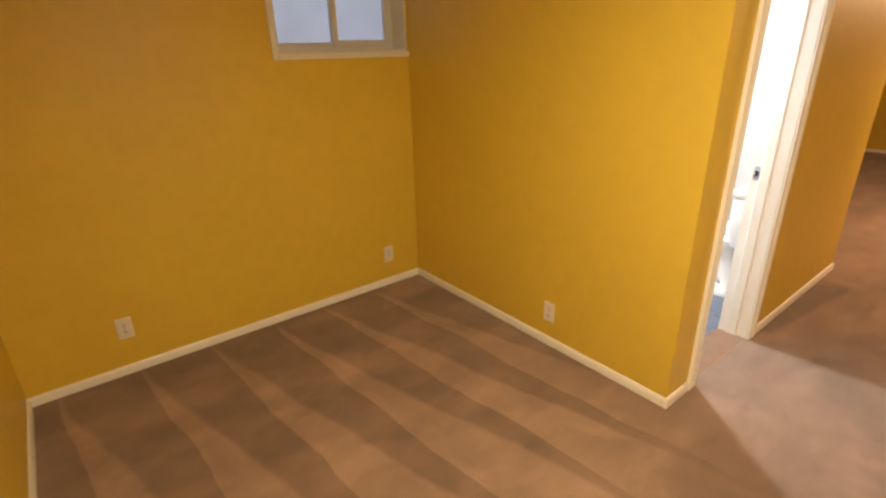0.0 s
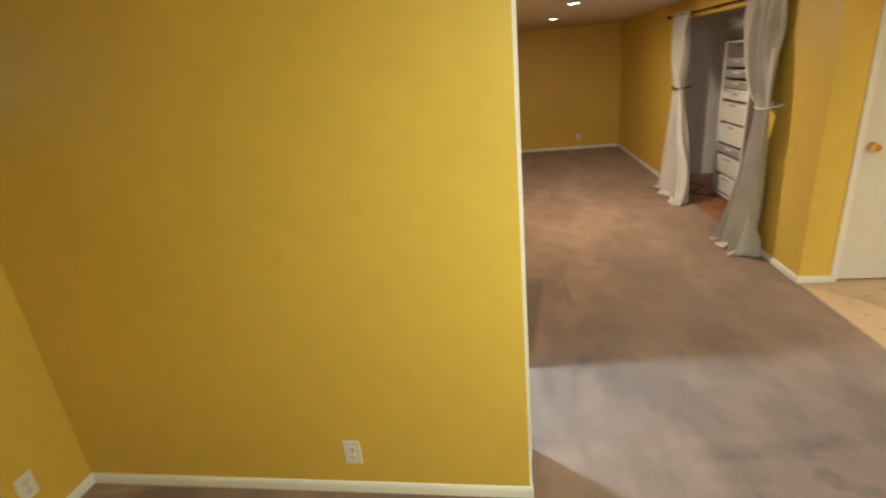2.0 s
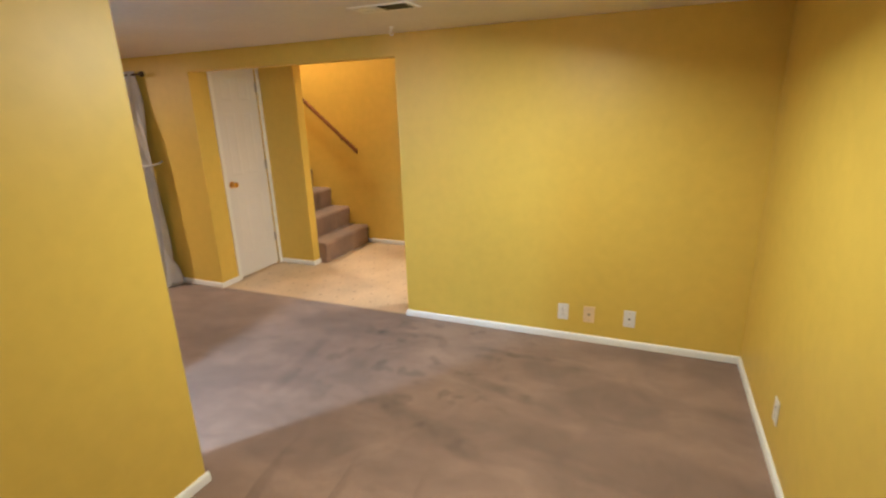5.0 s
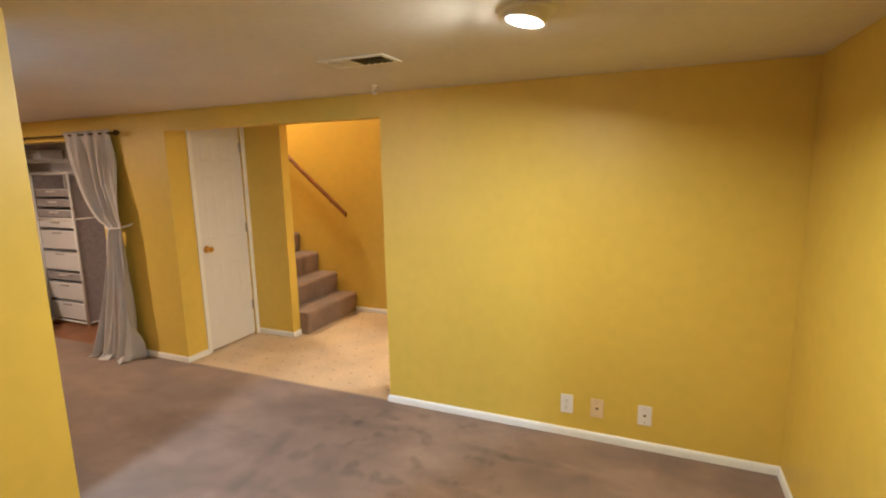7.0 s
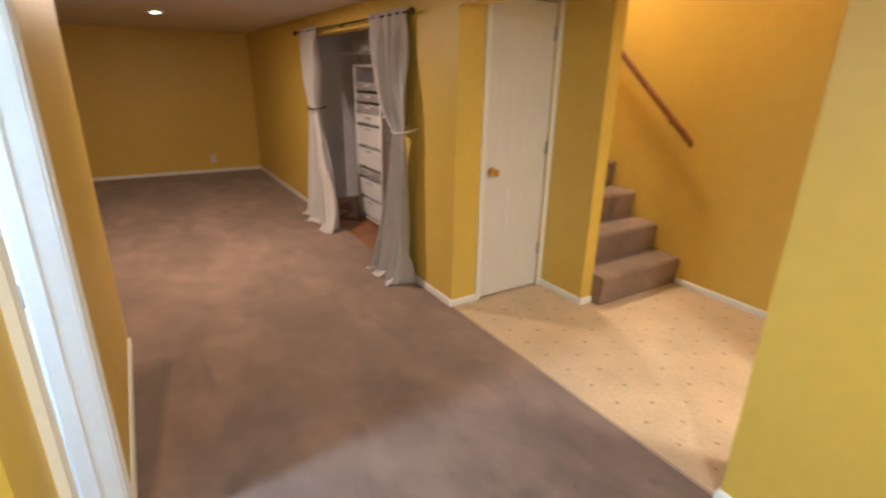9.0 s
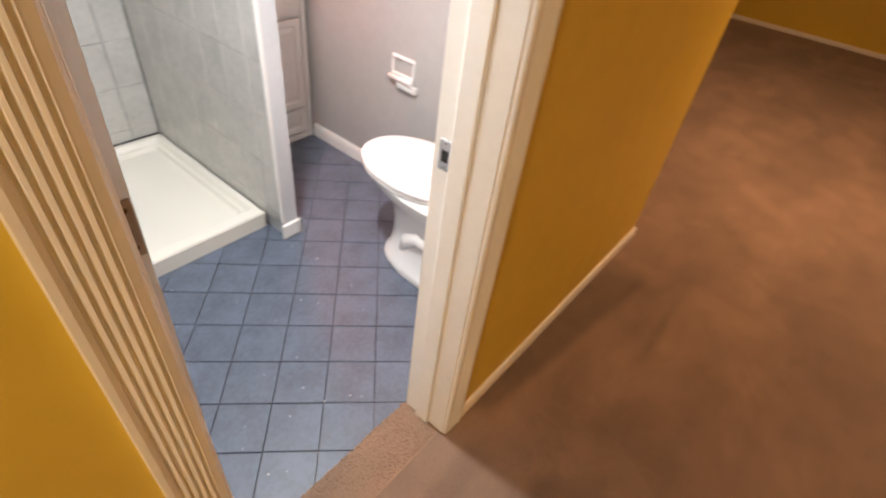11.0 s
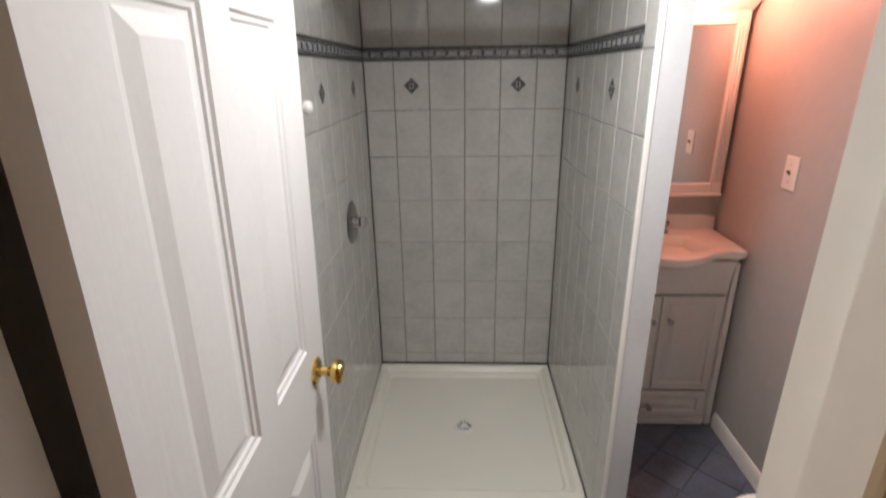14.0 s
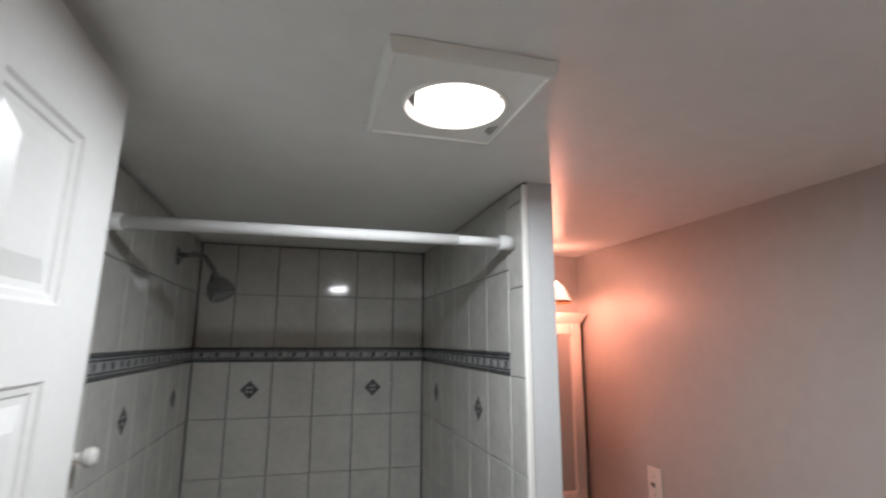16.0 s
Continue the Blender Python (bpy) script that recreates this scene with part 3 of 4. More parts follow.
DW, DH = .632, 2.022
d1 = thing("door", (2.083, 1.566, .012), "white six-panel bathroom door standing open, brass knob", "door", rz=-2.3)
d1.matrix_basis = pose(2.105, 1.566, .012, 0, 1.3, .55)   # hung out of plumb
slab = part("slab", panel_door(DW, DH, .035, [(.098, .272), (.350, .524)], [(.205, .795), (1.000, 1.625), (1.708, 1.912)]), DOORW, d1)
kn = part("knob", lathe(KNOB, 28, "x", (.035, DW - .068, .928)), BRASS, d1, "polished brass knob")
bk = lathe([(r, -h) for r, h in KNOB], 24, "x", (0, DW - .068, .928))
part("knob", bk, BRASS, d1, "polished brass knob")
part("latch_plate", box((.006, DW, .90), (.029, DW + .0015, .957)), BRASS, d1)
for z in (.17, 1.00, 1.80):
    hg = part("hinge", box((-.001, -.0025, z - .045), (.033, -.0003, z + .045), .001), NICKEL, d1, "dull nickel butt hinge")
    part("leaf", box((-.0028, -.052, z - .045), (-.0006, -.010, z + .045), .001), NICKEL, hg)
    for k in range(5):
        part("knuckle", tube([(.001, -.007, z - .045 + k * .018 + .0006), (.001, -.007, z - .045 + (k + 1) * .018 - .0006)], .0058, 12), NICKEL, hg)
    for dz in (-.03, 0, .03):
        part("screw", lathe([(.0001, -.0036), (.004, -.0032), (.004, -.002)], 10, "y", (.016 + (.006 if dz else 0), 0, z + dz)), ANTIQUE, hg)

d2 = thing("door", (XN + .012, -.784, .012), "white panelled closet door, closed, brass knob", "door")
part("slab", (lambda bm: (bmesh.ops.scale(bm, verts=bm.verts, vec=(1, -1, 1)), bmesh.ops.reverse_faces(bm, faces=bm.faces), bm)[2])(panel_door(.533, 1.962, .035, [(.085, .225), (.294, .434)], [(.2, .78), (.98, 1.55), (1.66, 1.86)], .4)), DOORW, d2)
part("knob", lathe([(r, -h) for r, h in KNOB], 24, "x", (0, -.058, .905)), BRASS, d2, "polished brass knob")
for z in (.29, 1.04, 1.78):
    hg = part("hinge", box((-.004, -.543, z - .045), (0, -.519, z + .045), .001), NICKEL, d2, "dull nickel hinge")
    part("knuckle", tube([(-.006, -.534, z - .045), (-.006, -.534, z + .045)], .006, 10), NICKEL, hg)
f2 = thing("closet_door_frame", (XN, -1.04, 0), "narrow white painted closet door frame", "door frame", kind="structure")
for y0, y1 in ((-.7815, -.741), (-1.359, -1.3195)):
    part("casing", box((-.014, y0 + 1.04, 0), (0, y1 + 1.04, 1.984), .004), TRIM, f2)
part("head_casing", box((-.014, -.319, 1.985), (0, .299, 2.03), .004), TRIM, f2)

# ---- window ----
wn = thing("window", (0, YA + .14, 0), "small white vinyl slider window high in the wall", "window", kind="structure")
def ring_frame(x0, x1, z0, z1, w, y0, y1, bevel=.003):
    bm = bmesh.new()
    for a, b in (((x0, y0, z0), (x1, y1, z0 + w)), ((x0, y0, z1 - w), (x1, y1, z1)), ((x0, y0, z0 + w), (x0 + w, y1, z1 - w)), ((x1 - w, y0, z0 + w), (x1, y1, z1 - w))):
        bm_box(bm, a, b, bevel)
    return bm
part("window_frame", ring_frame(WXL + .012, WXR - .012, WZ0 + .012, WZ1 - .010, .030, -.01, .07), VINYLW, wn)
s1 = part("sash", ring_frame(1.395, 1.800, 1.606, 1.990, .034, -.022, .006), VINYLW, wn, "sliding sash")
part("pane", box((1.43, -.010, 1.641), (1.766, -.006, 1.955)), GLASS, s1)
s2 = part("sash", ring_frame(1.034, 1.425, 1.606, 1.990, .022, .012, .04), VINYLW, wn, "fixed sash")
part("pane", box((1.057, .024, 1.629), (1.402, .028, 1.967)), GLASS, s2)
part("track", box((1.036, -.009, 1.9905), (1.80, .005, 1.998)), NICKEL, wn, "grey head track")
for nm, a, b in (("jamb", (WXL - .001, -.14, WZ0), (WXL + .011, .11, WZ1)), ("jamb", (WXR - .011, -.14, WZ0), (WXR + .001, .11, WZ1)), ("head", (WXL + .0115, -.14, WZ1 - .0095), (WXR - .0115, .11, WZ1 + .001)), ("window_sill", (WXL + .0115, -.14, WZ0 - .001), (WXR - .0115, .11, WZ0 + .0115))):
    part(nm, box(a, b), WHITE, wn)
for nm, a, b in (("trim", (WXL - .032, -.1545, WZ0 - .030), (WXL - .0005, -.1402, ZC - .001)), ("trim", (WXL, -.1545, WZ0 - .030), (XB - .002, -.1402, WZ0 - .0005)), ("trim", (WXL, -.1545, WZ1 + .0005), (XB - .002, -.1402, ZC - .001))):
    part(nm, box(a, b, .003), TRIM, wn)
for o in wn.children_recursive:
    if o.name.startswith("pane"):
        o.visible_shadow = False

# ---- outlets and plates ----
def outlet(at, rz, label, kind="duplex", mat=None, group="wall outlets"):
    """A wall plate facing -y before it is turned."""
    mat = mat or PLASTIC
    o = thing("wall_outlet" if kind == "duplex" else ("light_switch" if kind == "switch" else "jack_plate"), at, label, "outlet" if kind == "duplex" else ("switch" if kind == "switch" else "wall plate"), group if kind == "duplex" else "", rz=rz)
    part("plate", box((-.036, -.006, -.058), (.036, -.0003, .058), .0035, 2), mat, o)
    if kind == "duplex":
        for z in (-.0195, .0195):
            s = part("socket", prism([(.017 * math.cos(a) * 1.0, max(-.0135, min(.0135, .017 * math.sin(a)))) for a in [2 * math.pi * i / 20 for i in range(20)]], 0, .002), mat, o)
            s.matrix_basis = Matrix(((1, 0, 0, 0), (0, 0, -1, -.006), (0, 1, 0, z), (0, 0, 0, 1)))
            for x in (-.0065, .0065):
                part("slot", box((x - .0014, -.0086, z - .001), (x + .0014, -.0079, z + .008)), DARK, o)
            part("slot", tube([(0, -.0086, z - .008), (0, -.0079, z - .008)], .0026, 8), DARK, o)
        part("screw", lathe([(.0001, -.0075), (.003, -.007), (.003, -.006)], 10, "y"), NICKEL, o)
    elif kind == "switch":
        part("collar", box((-.006, -.0072, -.012), (.006, -.0059, .012), .0006), mat, o)
        part("toggle", loft([[(-.0045, -.006, -.008), (.0045, -.006, -.008), (.0045, -.006, .006), (-.0045, -.006, .006)], [(-.004, -.018, .004), (.004, -.018, .004), (.004, -.017, .011), (-.004, -.017, .011)]]), ANTIQUE, o, "dark toggle")
        for z in (-.03, .03):
            part("screw", lathe([(.0001, -.0075), (.003, -.007), (.003, -.006)], 10, "y", (0, 0, z)), NICKEL, o)
    else:
        part("jack", lathe([(.0001, -.011), (.004, -.011), (.0045, -.006), (.008, -.006)], 12, "y"), ANTIQUE, o, "dark round jack")
        for z in (-.04, .04):
            part("screw", lathe([(.0001, -.0075), (.003, -.007), (.003, -.006)], 10, "y", (0, 0, z)), NICKEL, o)
    return o


WL = "white duplex outlet plate low on the yellow wall"
outlet((1.60, YA, .23), 0, WL); outlet((-.03, YA, .262), 0, WL); outlet((1.8405, 2.085, .203), -90.6, WL)
outlet((.583, YD, .199), 180, "white duplex outlet plate beside two jack plates"); outlet((XE, .36, .252), 90, WL); outlet((XF, .155, .21), -90, "white outlet plate low on the far wall")
outlet((.412, YD, .199), 180, "ivory jack plate low on the yellow wall", "jack", IVORY); outlet((.157, YD, .203), 180, "white jack plate low on the yellow wall", "jack")
outlet((XBR, 2.971, 1.199), -90, "white light switch plate on the bathroom wall", "switch")

# ---- ceiling fixtures of the main rooms ----
RL = thing("recessed_light", (SPOTS[0][0], SPOTS[0][1], ZC), "round recessed ceiling light, switched on, white trim", "ceiling light", "recessed ceiling lights")
part("trim_ring", lathe([(.063, -.004), (.066, -.009), (.088, -.006), (.092, -.0005), (.063, -.0005)], 36), WHITE, RL)
part("baffle", lathe([(.0001, -.0095), (.03, -.0085), (.05, -.006), (.062, -.0012), (.0625, -.003)], 32), BULB, RL, "glowing lamp face")
# the last two copies are unseen, added where the hidden lamps hang
for sx, sy, sz in [(x, y, ZC) for x, y in SPOTS[1:]] + [(1.2, -1.26, ZC), (4.3, -1.85, 3.70)]:
    copy_thing(RL, pose(sx, sy, sz))
# cup added to go with the near lamp's tilt
trim_cup = part("eyeball", lathe([(.070, .012), (.070, -.008), (.066, -.024), (.0605, -.0345), (.0565, -.0345), (.0565, -.026), (.030, -.024), (.0001, -.024)], 36), WHITE, RL, "white trim cup added round the tilted lamp")
trim_cup.matrix_basis = Vector((0, 0, -1)).rotation_difference(Vector((0.19, 0.09, -1))).to_matrix().to_4x4()
vt = thing("ceiling_vent", (1.36, .32, ZC), "white louvred ceiling register, half its slats blackened for the shaded inside", "vent")
part("frame", ring_frame(-.16, .16, -.085, .085, .022, 0, .006, .0015), WHITE, vt).matrix_basis = Matrix(((1, 0, 0, 0), (0, 0, 1, 0), (0, -1, 0, -.0005), (0, 0, 0, 1)))
# near-black sheet in place of the duct's shade
part("backing", box((-.14, -.065, -.0016), (.14, .065, -.0004)), DARK, vt)
for k in range(9):
    x = -.128 + k * .032
    # slats of the -x half are near-black, painting in the shade between them
    part("slat", loft([[(x - .009, -.062, -.0020), (x + .009, -.062, -.0065), (x + .009, -.062, -.0075), (x - .009, -.062, -.0030)], [(x - .009, .062, -.0020), (x + .009, .062, -.0065), (x + .009, .062, -.0075), (x - .009, .062, -.0030)]]), WHITE if k > 4 else DARK, vt)
hk = thing("ceiling_hook", (1.64, -.27, ZC), "small white swag hook in the ceiling", "hook")
part("base", lathe([(.0001, 0), (.016, 0), (.015, -.007), (.005, -.012)], 16), TRIM, hk)
part("hook", tube([(0, 0, -.008)] + [(.012 * math.sin(a), 0, -.026 - .014 * (1 - math.cos(a)) + .004) for a in [k * math.pi / 8 for k in range(12)]], .0040, 8), TRIM, hk)

# ---- vinyl marks ----
vm = boxes()
rng = random.Random(4)
for i in range(13):
    for j in range(11):
        x, y = 1.70 + i * .17 + (j % 2) * .085, YS + .08 + j * .155
        if x < XN - .05 and y < YD - .05 and not (x > 3.1 and y < YP):
            r = .0145
            vs = [vm.verts.new((x + r * math.cos(a), y + r * math.sin(a), -.0022)) for a in (0, math.pi / 2, math.pi, 3 * math.pi / 2)]
            vm.faces.new(vs)
structure("trim", vm, VINYLD, "small brown diamond marks printed on the vinyl", "floor pattern")
structure("trim", box((1.785, YD - .012, -.003), (XN, YD + .004, .002), .0012), material("edge_strip", (.45, .33, .22), rough=.5), "thin tan edge strip between carpet and vinyl", "edge strip")

# ---- stairs ----
sx0, run, rise = 3.20, .245, .216
sg = thing("stairs", (sx0, (YP - .1 + YS) / 2, 0), "steep beige-brown carpeted stairs rising behind the wall", "stairs", kind="structure")
hw = (YP - .1 - YS) / 2 - .002
for k in range(11):
    x0, z1 = k * run, (k + 1) * rise
    prof = [(x0, z1 - rise)] + [(x0 - .018 + .035 * (1 - math.cos(a)), z1 - .035 + .035 * math.sin(a)) for a in [i * math.pi / 12 for i in range(7)]] + [(x0 + run + .03, z1), (x0 + run + .03, z1 - rise)]
    part("step", loft([[(x, y, z) for x, z in prof] for y in (-hw, hw)]), CARPET, sg)
hr = thing("handrail", (3.215, YS + .08, 1.09), "dark brown wooden handrail on the stair wall", "handrail")
dx, dz = 2.6, 2.6 * .86
part("rail", loft([[(0, .022 * math.cos(a), .03 * math.sin(a)) for a in [2 * math.pi * i / 14 for i in range(14)]], [(dx, .022 * math.cos(a), dz + .03 * math.sin(a)) for a in [2 * math.pi * i / 14 for i in range(14)]]]), RAIL, hr)
for q in (.08, .55, .95):
    part("bracket", tube([(q * dx, 0, q * dz - .025), (q * dx, -.03, q * dz - .06), (q * dx, -.079, q * dz - .06)], .006, 8), ANTIQUE, hr)
# ---- curtained closet ----
rd = thing("curtain_rod", (5.48, YD + .062, 1.906), "thin dark curtain rod with turned finials", "curtain rod")
part("rod", tube([(-1.27, 0, 0), (1.27, 0, 0)], .008, 10), ANTIQUE, rd)
for s in (-1, 1):
    part("finial", lathe([(.0001, 0), (.009, .0), (.011, .01), (.008, .018), (.021, .032), (.024, .045), (.017, .06), (.0001, .068)], 16, "x", (0, 0, 0)) if s > 0 else lathe([(.0001, 0), (.009, .0), (.011, -.01), (.008, -.018), (.021, -.032), (.024, -.045), (.017, -.06), (.0001, -.068)], 16, "x", (0, 0, 0)), ANTIQUE, rd).location = (s * 1.27, 0, 0)
for x in (-1.15, .0, 1.15):
    part("bracket", tube([(x, 0, -.006), (x, -.035, -.012), (x, -.0615, .02)], .005, 8), ANTIQUE, rd)


def drape(x_top, x_tie, x_bot, z_tie, pulls, folds, seed, label):
    """A cloth panel gathered at a tie: x ranges at the rod, the tie and the hem; pulls bend its two edges."""
    r = random.Random(seed)
    ph = [r.uniform(0, 6.28) for _ in range(6)]
    th = thing("curtain", (0, YD + .062, 0), label, "curtain", "closet curtains")
    nu, nz, top = 110, 72, 1.935
    loops = []
    for j in range(nz + 1):
        z = .004 + (top - .004) * j / nz
        if z > z_tie:
            q = (z - z_tie) / (top - z_tie)
            a = x_tie[0] + (x_top[0] - x_tie[0]) * q ** pulls[0]
            b = x_tie[1] + (x_top[1] - x_tie[1]) * q ** pulls[1]
            amp = .016 + .034 * math.sin(math.pi * min(1.0, q * 1.1)) ** .8
            lean = .035 * (1 - q) ** 2
        else:
            q = (z_tie - z) / z_tie
            a = x_tie[0] + (x_bot[0] - x_tie[0]) * q ** pulls[2]
            b = x_tie[1] + (x_bot[1] - x_tie[1]) * q ** pulls[3]
            amp = .018 + .058 * q ** .7
            lean = .035 - .02 * q + .05 * q ** 5
        row = []
        for i in range(nu + 1):
            u = i / nu
            wob = u + .030 * math.sin(z * 3.1 + ph[4]) + .018 * math.sin(z * 7.3 + u * 5 + ph[5])
            s1 = math.sin(wob * 6.283 * folds + ph[0])
            f = math.copysign(abs(s1) ** .7, s1) + .5 * math.sin(wob * 6.283 * folds * 1.73 + ph[2] + 1.3 * z) + .4 * math.sin(wob * 6.283 * 1.4 + ph[3])
            zz = z + (.02 * math.sin(u * 11 + ph[1]) if j == 0 else 0)
            row.append((a + (b - a) * u + .012 * math.sin(u * 23 + z * 4 + ph[1]), max(-.052, amp * f * .75 + lean), max(.003, zz)))
        loops.append(row)
    cl = part("cloth", loft(loops, closed=False, cap=(False, False)), CLOTH, th)
    so = cl.modifiers.new("thickness", "SOLIDIFY")
    so.thickness, so.offset = .003, 0
    xm, hw_ = (x_tie[0] + x_tie[1]) / 2, (x_tie[1] - x_tie[0]) / 2 + .012
    part("holdback", tube([(xm - hw_ * .9, -.06, z_tie + .012), (xm - hw_ * 1.05, -.02, z_tie), (xm - hw_ * .9, .065, z_tie - .012), (xm, .088, z_tie - .016), (xm + hw_ * .9, .065, z_tie - .008), (xm + hw_ * 1.05, -.02, z_tie), (xm + hw_ * .9, -.06, z_tie + .012)], .009, 8), ANTIQUE if seed == 1 else WIRE, th, "dark metal holdback" if seed == 1 else "pale cord tieback")
    # hem pooled on the carpet
    pool = []
    for j in range(12):
        v = j / 11
        pool.append([(x_bot[0] + (x_bot[1] - x_bot[0]) * (.02 + .96 * i / 44) + .03 * v * math.sin(i * .7 + ph[3]), .04 + (.10 + .05 * math.sin(i * .31 + ph[1])) * v + .02 * math.sin(i * .45 + ph[0]) * (1 - .4 * v), .008 + .030 * math.sin(v * math.pi) * (1 + .7 * math.sin(i * .8 + ph[2] + v * 2)) / 1.4) for i in range(45)])
    pl = part("hem", loft(pool, closed=False, cap=(False, False)), CLOTH, th)
    so = pl.modifiers.new("thickness", "SOLIDIFY")
    so.thickness, so.offset = .003, 1
    return th


drape((6.07, 6.66), (6.10, 6.33), (5.64, 6.54), 1.185, (.9, 1.0, .85, 1.0), 5.0, 1, "greyish-white cloth curtain tied back, hem pooled on carpet")
drape((4.25, 4.84), (4.205, 4.345), (4.17, 4.66), 1.15, (.8, .50, 1.0, .9), 4.6, 2, "greyish-white cloth curtain tied back beside the drawers")

tw = thing("drawer_tower", (5.94, -1.08, -.02), "tall white frame drawer tower with mesh and plastic drawers", "drawers")
TWW, TWD, TWH = .31, .16, 1.61
for x in (-TWW, TWW):
    for y in (-TWD, TWD):
        part("post", tube([(x, y, 0), (x, y, TWH)], .013, 10), WIRE, tw)
    for z in (.03, 1.14, TWH):
        part("side_bar", tube([(x, -TWD, z), (x, TWD, z)], .010, 8), WIRE, tw)
    part("side_panel", box((x - .004, -TWD + .014, .04), (x + .004, TWD - .014, TWH - .02)), MESHG, tw, "grey mesh side")
for z in (.03, 1.14, TWH):
    part("front_bar", tube([(-TWW, TWD, z), (TWW, TWD, z)], .012, 8), WIRE, tw)
zz = .055
for k in range(9):
    h = .20 if k < 2 else (.10 if k == 2 else (.215 if k < 5 else (.10 if k == 5 else .095)))
    mesh = k in (2, 6, 7, 8)
    dr = part("drawer", box((-TWW + .022, -TWD + .02, zz), (TWW - .022, TWD - .004 + (.006 if not mesh else 0), zz + h - .022), .006), MESHG if mesh else DRAWER, tw, "grey mesh drawer" if mesh else "white plastic drawer")
    part("handle", box((-.07, TWD - .003, zz + h - .05), (.07, TWD + .012, zz + h - .036), .003), MESHG if not mesh else WIRE, dr)
    part("rim", tube([(-TWW + .03, TWD, zz + h - .02), (TWW - .03, TWD, zz + h - .02)], .005, 6), WIRE, dr)
    zz += h + .012
shf = thing("closet_shelf", (6.6, -1.19, 1.74), "white ventilated wire shelf high in the closet", "shelf")
part("front_rod", tube([(-.52, .14, 0), (.52, .14, 0)], .006, 8), WIRE, shf)
part("front_rod", tube([(-.52, .14, -.03), (.52, .14, -.03)], .005, 8), WIRE, shf)
for k in range(22):
    x = -.51 + k * .0485
    part("wire", tube([(x, -.149, 0), (x, .14, 0), (x, .14, -.03)], .0028, 6), WIRE, shf)
part("box_on_bracket", box((-.5, -.149, -.05), (-.48, .13, -.01), .002), WIRE, shf)
bx = thing("storage_box", (6.52, -1.19, 1.747), "small clear-grey lidded box on the wire shelf", "box")
part("body", box((-.19, -.12, 0), (.19, .11, .085), .008), DRAWER, bx)
part("lid", box((-.20, -.13, .0855), (.20, .12, .10), .004), WIRE, bx)
cb = thing("cable", (6.6, -.85, -.02), "thin dark cable lying on the closet floor", "cable")
part("cord", tube([(.3 - k * .035, .10 * math.sin(k * .42) + .02 * k / 6, .005) for k in range(26)], .0045, 6), DARK, cb)

# ---- shower ----
pan = thing("shower_pan", (2.4835, 3.05, 0), "cream acrylic shower base with a round drain", "shower base")
PX, PY0, PY1 = .445, -.455, .450
def rrect(x0, x1, y0, y1, r, z, n=6):
    pts = []
    for cx, cy, a0 in ((x1 - r, y1 - r, 0), (x0 + r, y1 - r, 90), (x0 + r, y0 + r, 180), (x1 - r, y0 + r, 270)):
        for i in range(n + 1):
            a = radians(a0 + 90 * i / n)
            pts.append((cx + r * math.cos(a), cy + r * math.sin(a), z))
    return pts
loops = [rrect(-PX, PX, PY0, PY1, .004, 0), rrect(-PX, PX, PY0, PY1, .004, .070), rrect(-PX + .006, PX - .006, PY0 + .006, PY1 - .006, .008, .078), rrect(-PX + .028, PX - .028, PY0 + .052, PY1 - .028, .015, .079),
         rrect(-PX + .034, PX - .034, PY0 + .062, PY1 - .034, .02, .070), rrect(-PX + .044, PX - .044, PY0 + .072, PY1 - .046, .03, .056), rrect(-PX + .056, PX - .056, PY0 + .086, PY1 - .060, .03, .053),
         rrect(-PX + .066, PX - .066, PY0 + .096, PY1 - .072, .03, .036), rrect(-.18, .18, -.15, .19, .1, .028), rrect(-.05, .05, -.03, .07, .049, .022)]
part("basin", loft(loops), PAN, pan)
dn = part("drain", lathe([(.0001, .0268), (.038, .0268), (.040, .0255), (.040, .022), (.0001, .022)], 28, "z", (0, .02, 0)), WHITE, pan, "white round drain cover")
part("rim", lathe([(.0402, .0265), (.0465, .0255), (.048, .0225), (.0402, .0225)], 28, "z", (0, .02, 0)), CHINA, dn, "white drain rim")
for a in range(12):
    q = radians(30 * a)
    part("slot", box((-.009, -.0022, .0266), (.009, .0022, .0273)), DARK, dn).matrix_basis = Matrix.Translation((.025 * math.cos(q), .02 + .025 * math.sin(q), 0)) @ Matrix.Rotation(q, 4, "Z")

structure("wall_shower_back", box((XSL - .008, YSB, 0), (XSR + .008, YSB + .12, ZB - .001)), GROUT, "tiled shower back wall, grout bed", "wall")
structure("wall_shower_left", box((XSL - .008, 2.478, .07), (XSL, YSB, ZB - .001)), GROUT, "tiled shower side wall, grout bed", "wall")
structure("wall_shower_right", box((XSR, 2.478, .07), (XSR + .008, YSB, ZB - .001)), GROUT, "tiled shower side wall, grout bed", "wall")
for nm_, xe in (("wall_shower_left", XSL), ("wall_shower_right", XSR)):
    part("edge_trim", box((xe - .0078, 2.4705, .079), (xe + .0078, 2.4792, 2.051), .003), CHINA, bpy.data.objects[nm_], "white glazed bullnose edge")
SB, SLW, SRW = bpy.data.objects["wall_shower_back"], bpy.data.objects["wall_shower_left"], bpy.data.objects["wall_shower_right"]

sr = thing("shower_rod", (2.486, 2.535, 1.921), "white tension shower curtain rod", "rod")
part("tube", tube([(-.432, 0, -.006), (.30, 0, -.003)], .0135, 16), WIRE, sr)
part("inner_tube", tube([(.30, 0, -.003), (.41, 0, -.003)], .0115, 16), WIRE, sr)
for x, z in ((-.441, -.006), (.441, -.003)):
    part("end_cap", tube([(x, 0, z), (x - math.copysign(.035, x), 0, z)], .018, 16), WIRE, sr)

